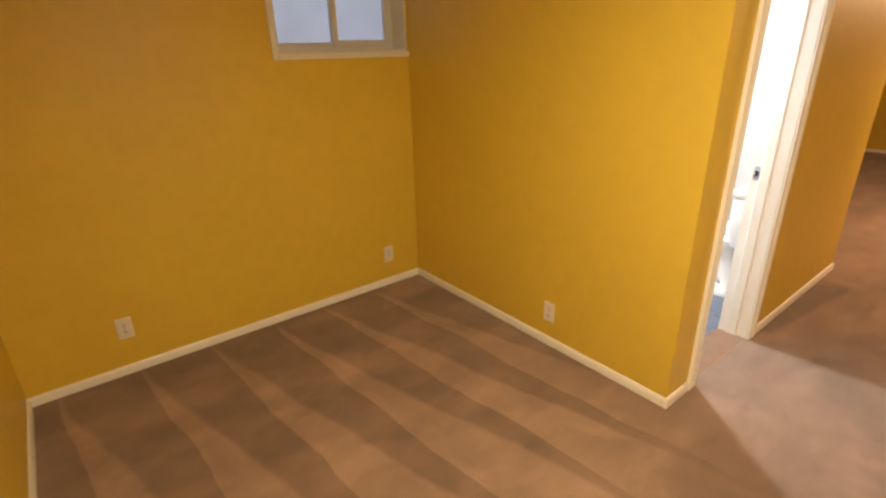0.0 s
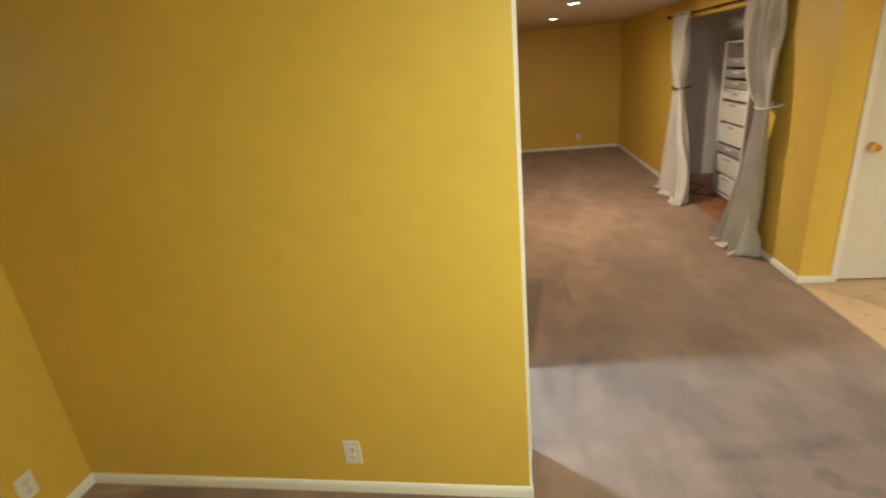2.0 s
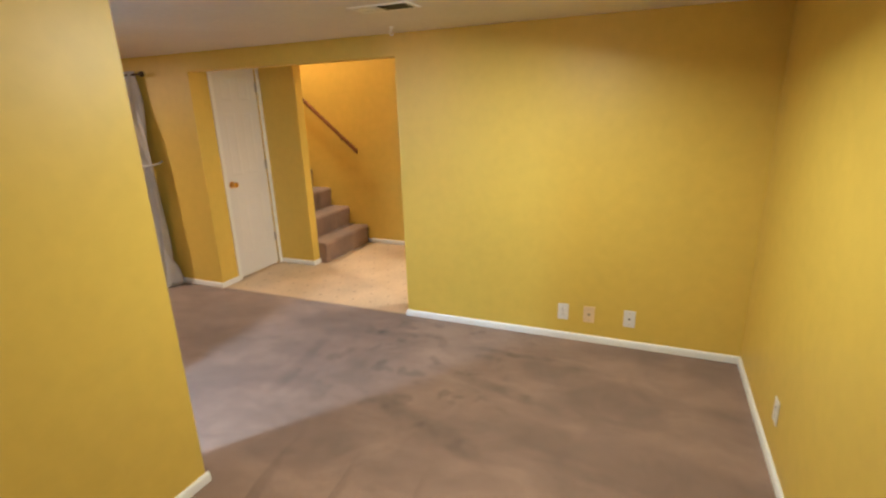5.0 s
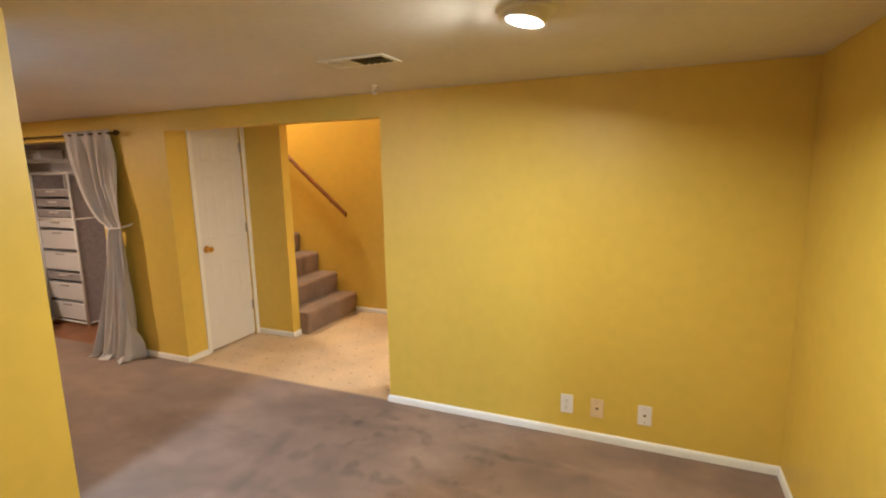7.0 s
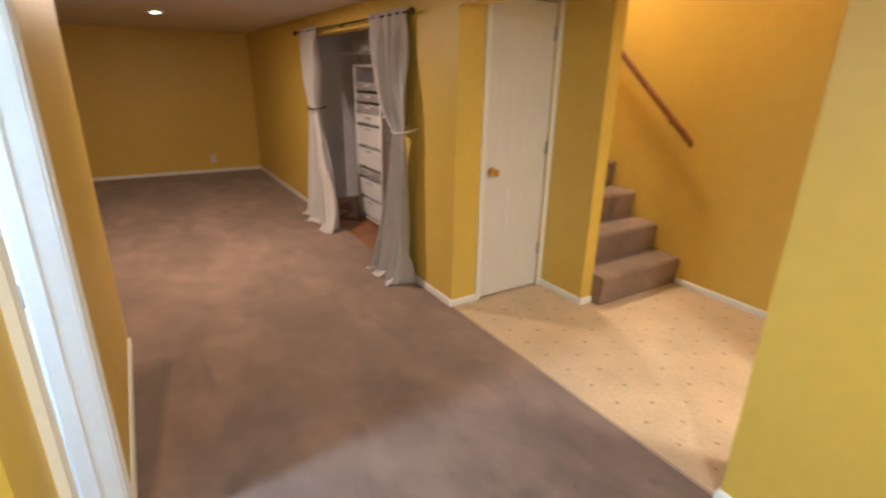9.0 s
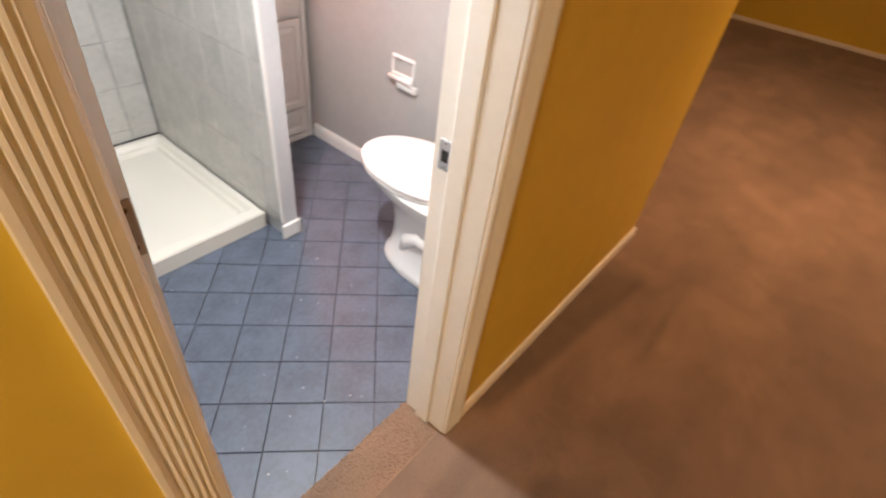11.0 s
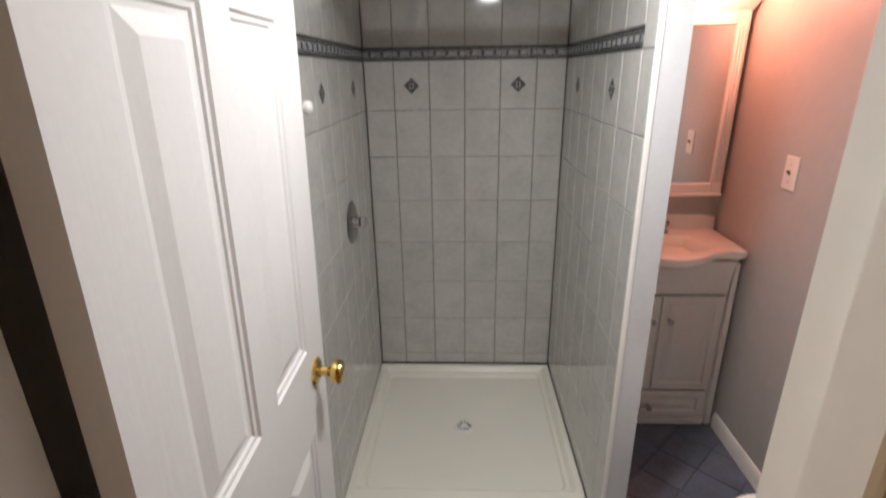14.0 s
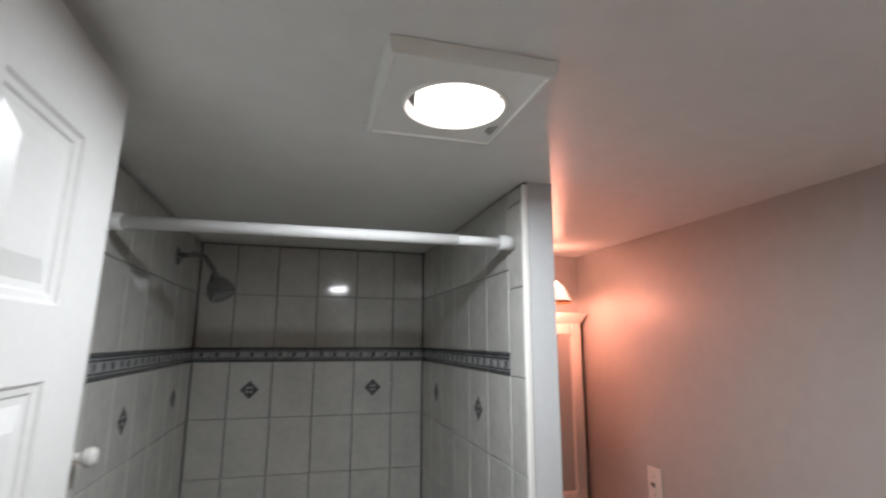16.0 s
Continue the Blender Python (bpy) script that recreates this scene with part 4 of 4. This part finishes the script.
CHROMEH = material("smoky_chrome", (0.30, 0.30, 0.31), rough=0.08, metal=1.0, var=0.1)
CHROMEB = material("bright_chrome", (0.75, 0.75, 0.76), rough=0.06, metal=1.0, var=0.02)
sh = thing("shower_fitting", (XSL + .008, 3.15, 1.945), "chrome shower arm with a round head", "shower")
part("flange", lathe([(.0001, .012), (.013, .012), (.030, .002), (.031, 0), (.0001, 0)], 24, "x"), CHROMED, sh)
part("arm", tube([(0, 0, 0), (.05, -.005, .004), (.080, -.012, -.004), (.110, -.028, -.044), (.118, -.033, -.060)], .0085, 12), CHROMEH, sh)
hd = part("head", lathe([(.0001, .012), (.012, .012), (.018, 0), (.034, -.018), (.043, -.045), (.041, -.064), (.036, -.068), (.0001, -.066)], 28), CHROMEH, sh, "chrome spray head")
hd.matrix_basis = Matrix.Translation((.120, -.036, -.074)) @ Matrix.Rotation(radians(-28), 4, "Y") @ Matrix.Rotation(radians(-14), 4, "X")
for a in range(12):
    q = radians(30 * a)
    part("nozzle", lathe([(.0001, -.0675), (.002, -.0675), (.0025, -.063)], 8, "z", (.021 * math.cos(q), .021 * math.sin(q), 0)), DARK, hd)
vv = thing("shower_valve", (XSL + .008, 3.06, 1.0), "round chrome shower valve plate with a small handle", "shower valve")
part("plate", lathe([(.0001, .008), (.03, .010), (.075, .006), (.085, .0), (.0001, 0)], 36, "x"), CHROMED, vv)
part("stem", lathe([(.022, .006), (.02, .03), (.017, .032)], 20, "x"), CHROMEB, vv)
part("handle", lathe([(.0001, .030), (.020, .030), (.024, .038), (.023, .058), (.017, .066), (.0001, .068)], 20, "x"), CHROMEB, vv)
wh = thing("robe_hook", (XSL, 2.52, 1.47), "small white ceramic wall hook on the tile", "hook")
part("base", lathe([(.0001, .0), (.019, 0), (.018, .006), (.009, .010)], 20, "x", (.008, 0, 0)), CHINA, wh)
part("knob", lathe([(.008, .009), (.009, .022), (.017, .030), (.018, .040), (.012, .048), (.0001, .050)], 20, "x", (.008, 0, 0)), CHINA, wh)

# ---- bathroom ceiling light ----
FRAMEW = material("lamp_frame_enamel", (0.90, 0.91, 0.88), rough=0.22, var=0.015, scale=8.0)
bl = thing("bathroom_ceiling_light", (2.646, 2.112, ZB), "square white bathroom ceiling light with a round lit lens", "ceiling light")
def hole_loop(r, z):
    return [(.007 + r * math.cos(a), r * math.sin(a), z) for a in [2 * math.pi * (k - 3) / 28 + math.pi / 4 for k in range(28)]]
part("frame", loft([rrect(-.118, .118, -.131, .131, .003, -.001), rrect(-.115, .115, -.128, .128, .003, -.019), rrect(-.112, .112, -.125, .125, .003, -.0225), rrect(-.107, .107, -.120, .120, .003, -.0225), rrect(-.105, .105, -.118, .118, .003, -.0195),
                    hole_loop(.084, -.0195), hole_loop(.082, -.0225), hole_loop(.077, -.0225), hole_loop(.075, -.0195), hole_loop(.073, -.004)], cap=(True, False)), FRAMEW, bl)
part("can", lathe([(.0001, -.0030), (.072, -.0030), (.0725, -.0032)], 32, "z", (.007, 0, 0)), DARK, bl, "dark inside of the lamp can")
part("lens", lathe([(.0001, -.0352), (.03, -.0348), (.048, -.0330), (.060, -.0290), (.0645, -.022), (.064, -.0035)], 36, "z", (.010, -.003, 0)), LENS, bl, "round white lit bulb")
for k in range(3):
    part("label_bar", box((.084 + k * .005, .055 - k * .004, -.0208), (.087 + k * .005, .075 + k * .004, -.0194)), BORDER, bl)

# ---- vanity ----
van = thing("vanity_cabinet", (3.316, YAB, 0), "narrow white vanity cabinet with two doors and a drawer", "cabinet")
VX, VF = .295, -.295
part("body", box((-VX, VF + .02, 0), (VX, -.002, .815), .003), VANITY, van)
for s in (-1, 1):
    part("stile", box((s * VX - (.024 if s > 0 else 0), VF + .004, .0), (s * VX + (.024 if s < 0 else 0), VF + .0195, .80), .003), VANITY, van)
part("apron", loft([[(-.26, VF + .018, .665), (.26, VF + .018, .665), (.26, VF + .018, .815), (-.26, VF + .018, .815)], [(-.255, VF - .004, .668), (.255, VF - .004, .668), (.255, VF - .03, .815), (-.255, VF - .03, .815)]]), VANITY, van)
part("base_rail", box((-.262, VF + .004, .0), (.262, VF + .0195, .035), .003), VANITY, van)


def flat_panel(w, h):
    bm = bmesh.new()
    steps = [(0, 0), (.0, -.016), (.003, -.018), (.030, -.018), (.036, -.012), (.042, -.011), (.062, -.016)]
    rings = []
    for ins, y in steps:
        ins = min(ins, h * .46, w * .46)
        rings.append([bm.verts.new(p) for p in ((-w / 2 + ins, y, ins), (w / 2 - ins, y, ins), (w / 2 - ins, y, h - ins), (-w / 2 + ins, y, h - ins))])
    for r0, r1 in zip(rings, rings[1:]):
        for i in range(4):
            bm.faces.new((r0[i], r0[(i + 1) % 4], r1[(i + 1) % 4], r1[i]))
    bm.faces.new(rings[-1])
    bmesh.ops.recalc_face_normals(bm, faces=bm.faces)
    return bm


VK = [(.0001, 0), (.009, 0), (.007, -.004), (.005, -.010), (.010, -.017), (.0135, -.022), (.0125, -.028), (.006, -.031), (.0001, -.0315)]
for s in (-1, 1):
    dd = part("door", flat_panel(.252, .455), VANITY, van, "raised-panel cabinet door")
    dd.location = (s * .1285, VF + .018, .195)
    part("knob", lathe(VK, 16, "y", (-s * .0905, -.018, .345)), NICKEL, dd, "round pewter knob")
dd = part("drawer", flat_panel(.50, .135), VANITY, van, "bottom drawer front")
dd.location = (0, VF + .018, .045)
part("knob", lathe(VK, 16, "y", (0, -.018, .062)), NICKEL, dd, "round pewter knob")

ct = thing("sink_counter", (3.316, YAB, .816), "cream cultured-marble vanity top with bow front and basin", "countertop")
def top_outline(s, z):
    """Outline of the bow-fronted top, drawn in by s."""
    pts, hwid = [], .298 - s
    for i in range(25):
        u = -1 + 2 * i / 24
        a = abs(u)
        y = -.315 - .105 * (0.5 + 0.5 * math.cos(math.pi * min(1, a / .82))) - (.012 * math.sin(math.pi * (a - .82) / .18) if a > .82 else 0)
        pts.append((u * hwid, y + s, z))
    return pts + [(hwid, -.001 - s * .2, z), (0, -.001 - s * .2, z), (-hwid, -.001 - s * .2, z)]
def basin_loop(k, z):
    out = top_outline(0, 0)
    n = len(out)
    res = []
    for p in out:
        a = math.atan2((p[1] + .215) / .15, p[0] / .22)
        res.append((.20 * k * math.cos(a), -.222 + .125 * k * math.sin(a), z))
    return res
loops = [top_outline(.02, 0), top_outline(.004, .012), top_outline(0, .030), top_outline(.004, .044), top_outline(.012, .047), basin_loop(1.0, .047), basin_loop(.97, .043), basin_loop(.9, .02), basin_loop(.75, -.03), basin_loop(.5, -.062), basin_loop(.12, -.072)]
part("slab", loft(loops), MARBLE, ct)
part("backsplash", loft([[(-.298, -.001, .047), (.298, -.001, .047), (.298, -.020, .047), (-.298, -.020, .047)], [(-.298, -.001, .10), (.298, -.001, .10), (.298, -.016, .10), (-.298, -.016, .10)], [(-.24, -.001, .112), (.24, -.001, .112), (.24, -.014, .112), (-.24, -.014, .112)]]), MARBLE, ct)
part("drain", lathe([(.0001, -.066), (.018, -.066), (.021, -.071)], 18, "z", (0, -.222, 0)), CHROME, ct)
fa = thing("faucet", (3.316, YAB - .075, .863), "chrome centre-set bathroom faucet", "faucet")
part("base", loft([rrect(-.075, .075, -.025, .025, .024, 0), rrect(-.073, .073, -.023, .023, .022, .012)]), CHROME, fa)
part("spout", tube([(0, 0, .01), (0, -.005, .06), (0, -.03, .078), (0, -.075, .07), (0, -.10, .05)], [.016, .014, .013, .012, .011], 14), CHROME, fa)
for s in (-1, 1):
    part("handle", lathe([(.0001, .05), (.012, .05), (.018, .046), (.020, .034), (.012, .024), (.012, .01), (.016, .005)], 16, "z", (s * .055, 0, .006)), CHROME, fa, "clear-topped tap handle")
mr = thing("mirror", (3.316, YAB, 1.022), "wall mirror in a white moulded frame with crown", "mirror")
for nm, a, b in (("stile", (-.283, -.055, .012), (-.236, -.002, .735)), ("stile", (.236, -.055, .012), (.283, -.002, .735)), ("bottom_rail", (-.287, -.062, .0), (.287, -.002, .0115)), ("bottom_rail", (-.2355, -.055, .012), (.2355, -.002, .056)), ("top_rail", (-.2355, -.055, .685), (.2355, -.002, .735))):
    part(nm, box(a, b, .003), VANITY, mr)
for s in (-1, 1):
    for k in range(3):
        part("bead", tube([(s * (.244 + k * .013), -.055, .065), (s * (.244 + k * .013), -.055, .68)], .004, 8), VANITY, mr)
part("crown", loft([[(-.283, -.055, .7355), (.283, -.055, .7355), (.283, -.002, .7355), (-.283, -.002, .7355)], [(-.290, -.064, .748), (.290, -.064, .748), (.290, -.002, .748), (-.290, -.002, .748)], [(-.298, -.080, .768), (.298, -.080, .768), (.298, -.002, .768), (-.298, -.002, .768)], [(-.300, -.084, .778), (.300, -.084, .778), (.300, -.002, .778), (-.300, -.002, .778)]]), VANITY, mr)
part("glass", box((-.2352, -.045, .0565), (.2352, -.040, .6845)), MIRROR, mr, "silvered mirror glass")
sc = thing("wall_sconce", (3.316, YAB, 1.925), "scrolled vanity light with a lit frosted bell shade", "wall light")
part("backplate", lathe([(.0001, -.016), (.045, -.014), (.055, -.004), (.056, -.001)], 24, "y"), NICKEL, sc)
part("arm", tube([(.0, -.012, .02)] + [(.045 - .045 * math.cos(a) + .0, -.02 - .14 * (i / 16), .03 + .045 * math.sin(a)) for i, a in enumerate([k * math.pi / 16 for k in range(17)])] + [(.094, -.16, .022)], .0055, 10), NICKEL, sc)
part("scroll", tube([(.012 + (.004 + .0016 * k) * math.cos(k * .5), -.11, .045 + (.004 + .0016 * k) * math.sin(k * .5)) for k in range(14)], .0035, 8), NICKEL, sc)
part("fitter", lathe([(.0001, .028), (.012, .026), (.018, .012), (.026, .0), (.026, -.008)], 20, "z", (.094, -.16, .0)), NICKEL, sc)
part("shade", lathe([(.022, .0), (.030, -.006), (.050, -.024), (.062, -.046), (.068, -.066), (.077, -.078), (.078, -.084), (.074, -.082), (.064, -.064), (.048, -.026), (.028, -.010), (.022, .0)], 32, "z", (.094, -.16, -.004)), SHADE, sc, "lit frosted bell glass shade")
part("rim", lathe([(.0795, -.080), (.081, -.084), (.079, -.089), (.073, -.088), (.074, -.0835)], 32, "z", (.094, -.16, -.004)), RAIL, sc, "dark rim")

# ---- toilet ----
to = thing("toilet", (3.302, 1.512, 0), "white two-piece toilet with closed lid", "toilet")
def egg(wx, y0, y1, z, n=36, sq=2.2):
    cy, ly = (y0 + y1) / 2, (y1 - y0) / 2
    pts = []
    for i in range(n):
        a = 2 * math.pi * i / n
        c, s = math.cos(a), math.sin(a)
        x = wx * math.copysign(abs(c) ** (2 / sq), c) * (1 - .10 * s)
        pts.append((x, cy + ly * math.copysign(abs(s) ** (2 / sq), s), z))
    return pts
part("base", loft([egg(.172, .10, .640, 0, sq=2.8), egg(.175, .10, .645, .012, sq=2.8), egg(.168, .105, .638, .036, sq=2.8), egg(.152, .115, .622, .058, sq=2.8), egg(.144, .12, .614, .14, sq=2.6), egg(.143, .12, .616, .21, sq=2.5), egg(.150, .115, .640, .270, sq=2.3), egg(.164, .11, .690, .318), egg(.182, .10, .770, .355), egg(.187, .10, .79, .385), egg(.178, .11, .78, .392)]), CHINA, to)
for s_ in (-1, 1):
    part("trapway", tube([(s_ * .104, .49, .09), (s_ * .112, .46, .16), (s_ * .117, .40, .205), (s_ * .118, .33, .19), (s_ * .116, .27, .13), (s_ * .110, .22, .07)], [.030, .038, .041, .041, .038, .032], 16), CHINA, to)
part("seat", loft([egg(.182, .30, .795, .393), egg(.187, .295, .80, .400), egg(.187, .295, .80, .408), egg(.180, .30, .79, .412)]), SEAT, to)
part("lid", loft([egg(.183, .29, .80, .4135), egg(.188, .285, .805, .419), egg(.187, .285, .803, .427), egg(.172, .30, .785, .434), egg(.12, .36, .72, .437)]), SEAT, to)
for s in (-1, 1):
    part("lid_hinge", box((s * .075 - .02, .262, .393), (s * .075 + .02, .30, .425), .006), SEAT, to)
    part("bolt_cap", lathe([(.0001, .02), (.01, .018), (.014, .006), (.014, 0)], 14, "z", (s * .150, .36, .028)), SEAT, to)
part("tank", loft([rrect(-.20, .20, .03, .20, .04, .37), rrect(-.215, .215, .02, .215, .04, .45), rrect(-.225, .225, .012, .222, .04, .70)]), CHINA, to)
part("tank_lid", loft([rrect(-.23, .23, .008, .228, .04, .701), rrect(-.235, .235, .004, .233, .04, .712), rrect(-.235, .235, .004, .233, .04, .728), rrect(-.222, .222, .016, .221, .04, .738)]), CHINA, to)
part("flush_lever", tube([(-.16, .224, .64), (-.16, .24, .64), (-.12, .246, .635), (-.08, .244, .628)], [.008, .007, .006, .006], 10), CHROME, to)
ph = thing("paper_holder", (XBR, 2.455, .595), "white ceramic toilet paper holder on the wall", "paper holder", rz=-90)
part("surround", ring_frame(-.074, .066, -.030, .062, .015, -.013, -.0005, .004), CHINA, ph)
part("recess", box((-.058, -.004, -.015), (.050, -.0006, .046)), GREY, ph)
part("roller", tube([(-.074, -.020, -.036), (.066, -.020, -.036)], .011, 14), CHINA, ph, "white paper roller")
part("lip", box((-.035, -.022, -.082), (.088, -.0005, -.048), .006), CHINA, ph)

# ---- tiles, last ----
def tile_mesh(name, w, h, t, mat, ch=.0024):
    v = [(sx * w / 2, sy * h / 2, 0) for sx, sy in ((-1, -1), (1, -1), (1, 1), (-1, 1))]
    v += [(p[0], p[1], t - ch) for p in v[:4]] + [(math.copysign(abs(p[0]) - ch, p[0]), math.copysign(abs(p[1]) - ch, p[1]), t) for p in v[:4]]
    f = [(8, 9, 10, 11)] + [(k + i, k + (i + 1) % 4, k + 4 + (i + 1) % 4, k + 4 + i) for k in (0, 4) for i in range(4)]
    me = bpy.data.meshes.new(name)
    me.from_pydata(v, [], f)
    me.materials.append(mat)
    return me


TILES = {}
def put_tile(name, parent, w, h, t, mat, m):
    key = (round(w, 4), round(h, 4), mat.name)
    if key not in TILES:
        TILES[key] = tile_mesh(name, w, h, t, mat)
    o = new(name, TILES[key])
    o.parent, o.matrix_basis = parent, m
    return o


def border_mesh(w):
    bm = bmesh.new()
    bm_box(bm, (-w / 2, -.0255, 0), (w / 2, .0255, .006), 0, 1, 0)
    for y, hh in ((-.0215, .0036), (-.0130, .0022), (.0130, .0022), (.0215, .0036)):
        bm_box(bm, (-w / 2, y - hh, .006), (w / 2, y + hh, .0078), 0, 1, 1)
    n = max(1, int(w / .017))
    for k in range(n):
        x = -w / 2 + (k + .5) * w / n
        bm_box(bm, (x - .0062, -.0078, .006), (x + .0062, .0078, .0074), 0, 1, (2, 1, 0)[k % 3])
    me = bpy.data.meshes.new("border_tile")
    bm.to_mesh(me)
    bm.free()
    for q in (BORDER, BORDERD, BORDERL):
        me.materials.append(q)
    return me


def accent_mesh():
    bm = bmesh.new()
    for dx_, dy_, r_, mi in ((0, .020, .014, 0), (0, -.020, .014, 0), (.020, 0, .014, 0), (-.020, 0, .014, 0), (.013, .013, .0075, 0), (-.013, .013, .0075, 0), (.013, -.013, .0075, 0), (-.013, -.013, .0075, 0), (0, 0, .0095, 0), (.0095, .0095, .003, 1), (-.0095, -.0095, .003, 1)):
        pts = [(r_, 0), (0, r_), (-r_, 0), (0, -r_)]
        lo = [bm.verts.new((dx_ + x, dy_ + y, 0)) for x, y in pts]
        hi = [bm.verts.new((dx_ + x * .8, dy_ + y * .8, .0012)) for x, y in pts]
        for i in range(4):
            bm.faces.new((lo[i], lo[(i + 1) % 4], hi[(i + 1) % 4], hi[i])).material_index = mi
        bm.faces.new(hi).material_index = mi
    me = bpy.data.meshes.new("accent_tile")
    bm.to_mesh(me)
    bm.free()
    me.materials.append(ACCENTD)
    me.materials.append(BORDERL)
    return me


ACCENT, JT = accent_mesh(), .0026
ROWS = [(.080, .138)] + [(.138 + k * .2085, .3465 + k * .2085) for k in range(7)] + [(1.652, 1.855), (1.855, 2.052)]
def tile_wall(parent, edges, matrix, accents):
    """Tiles between the column edges, the patterned border and the accents; matrix takes (u, v, out) to the room."""
    for c, (u0, u1) in enumerate(zip(edges, edges[1:])):
        for z0, z1 in ROWS:
            put_tile("tile", parent, u1 - u0 - JT, z1 - z0 - JT * .48, .007, TILEW, matrix @ Matrix.Translation(((u0 + u1) / 2, (z0 + z1) / 2, 0)))
        key = ("border", round(u1 - u0, 4))
        if key not in TILES:
            TILES[key] = border_mesh(u1 - u0 - JT)
        o = new("border_tile", TILES[key])
        o.parent, o.matrix_basis = parent, matrix @ Matrix.Translation(((u0 + u1) / 2, 1.6248, 0))
        if c in accents:
            o = new("accent_tile", ACCENT)
            o.parent, o.matrix_basis = parent, matrix @ Matrix.Translation(((u0 + u1) / 2, 1.493, .0071))


tile_wall(SB, [2.045, 2.175, 2.331, 2.4875, 2.644, 2.800, 2.927], Matrix(((1, 0, 0, 0), (0, 0, -1, YSB), (0, 1, 0, 0), (0, 0, 0, 1))), (1, 4))
side = [YSB - .008 - .1563 * k for k in range(7)]
tile_wall(SLW, [-y for y in side], Matrix(((0, 0, 1, XSL), (-1, 0, 0, 0), (0, 1, 0, 0), (0, 0, 0, 1))), (1, 4))
tile_wall(SRW, list(reversed(side)), Matrix(((0, 0, -1, XSR), (1, 0, 0, 0), (0, 1, 0, 0), (0, 0, 0, 1))), (1, 4))
for par, x0, sgn in ((SLW, XSL, 1), (SRW, XSR, -1)):
    for z0, z1 in [(.080, .138)] + [(.138 + k * .2085, .3465 + k * .2085) for k in range(10)]:
        z1 = min(z1, 2.052)
        rot = Matrix(((0, 0, sgn, x0), (-sgn, 0, 0, 0), (0, 1, 0, 0), (0, 0, 0, 1)))
        put_tile("edge_tile", par, .085, z1 - z0 - JT * .48, .007, TILEW, Matrix.Translation((0, 2.5235, (z0 + z1) / 2)) @ rot)

# diagonal floor tiles of the bathroom, clipped to the room
fb = structure("floor_bathroom", boxes(((XSL - .008, YJ, -.12), (XBR, YSB, -.006)), ((XSL - .008, 1.495, -.12), (XJL - .02, YJ, -.006)), ((XJR + .02, 1.495, -.12), (XBR, YJ, -.006))), GROUTF, "dark grout bed under slate-blue diagonal floor tiles", "tile floor")
HP, GJ = .1135, .0022
def clip(poly, axis, val, keep_less):
    out = []
    for p, q in zip(poly, poly[1:] + poly[:1]):
        a, b = p[axis] - val, q[axis] - val
        if not keep_less:
            a, b = -a, -b
        if a <= 0:
            out.append(p)
        if (a < 0 < b) or (b < 0 < a):
            s = a / (a - b)
            out.append((p[0] + (q[0] - p[0]) * s, p[1] + (q[1] - p[1]) * s))
    return out
full = None
for i in range(-14, 22):
    for j in range(-14, 22):
        cx, cy = 2.416 + (i - j) * HP, 1.833 + HP + (i + j) * HP
        if not (1.85 < cx < 3.75 and 1.35 < cy < 3.2):
            continue
        r = HP - GJ * 1.1
        poly = [(cx + r, cy), (cx, cy + r), (cx - r, cy), (cx, cy - r)]
        limits = [(0, XSL, False), (0, XBR, True), (1, YJ + .001, False), (1, 2.594 if cx < 2.95 else 3.16, True)]
        whole = all((p[ax] < v) == less for p in poly for ax, v, less in limits)
        if whole:
            if full is None:
                full = tile_mesh("floor_tile", r * math.sqrt(2), r * math.sqrt(2), .006, TILEF, .0012)
            o = new("tile", full)
            o.parent = fb
            o.matrix_basis = Matrix.Translation((cx, cy, -.006)) @ Matrix.Rotation(radians(45), 4, "Z")
            continue
        for ax, v, less in limits:
            if poly:
                poly = clip(poly, ax, v, less)
        if len(poly) >= 3:
            part("tile", prism(poly, -.006, 0), TILEF, fb)

# tufts of the carpet edge in the bathroom doorway, in the lightened carpet colour
rt = random.Random(11)
vs, fs = [(XJL + .002, 1.385, .0018), (XJR - .002, 1.385, .0018), (XJR - .002, YJ + .002, .0018), (XJL + .002, YJ + .002, .0018)], [(0, 1, 2, 3)]
for k in range(5200):
    x, y = rt.uniform(XJL + .003, XJR - .003), rt.uniform(1.392, YJ + .004)
    h, r, a = rt.uniform(.003, .0055), rt.uniform(.0030, .0048), rt.uniform(0, 6.28)
    lx, ly = rt.uniform(-.004, .004), rt.uniform(-.004, .004)
    n = len(vs)
    for q in range(4):
        vs.append((x + r * math.cos(a + q * 1.571), y + r * math.sin(a + q * 1.571), -.001))
    for q in range(4):
        vs.append((x + lx + r * .75 * math.cos(a + q * 1.571), y + ly + r * .75 * math.sin(a + q * 1.571), h))
    fs += [(n + 4, n + 5, n + 6, n + 7)] + [(n + q, n + (q + 1) % 4, n + 4 + (q + 1) % 4, n + 4 + q) for q in range(4)]
tm = bpy.data.meshes.new("carpet_tufts")
tm.from_pydata(vs, [], fs)
tm.materials.append(CARPET_LIT)
tagged(new("carpet_tufts", tm), "short carpet tufts along the bathroom threshold, colour lightened for the lamp's light", "carpet", kind="stuff")

# pale crumbs scattered on the bathroom tiles
cr = bmesh.new()
rc = random.Random(21)
for k in range(26):
    x, y, h = rc.uniform(2.12, 2.95), rc.uniform(1.62, 2.50), rc.uniform(.0009, .0019)
    bm_box(cr, (x - h, y - h * 1.3, .0001), (x + h, y + h * 1.3, h * 1.2), h * .35)
tagged(obj("crumbs", cr, PAPER), "tiny pale crumbs scattered on the slate-blue floor tiles", "crumbs", kind="stuff")
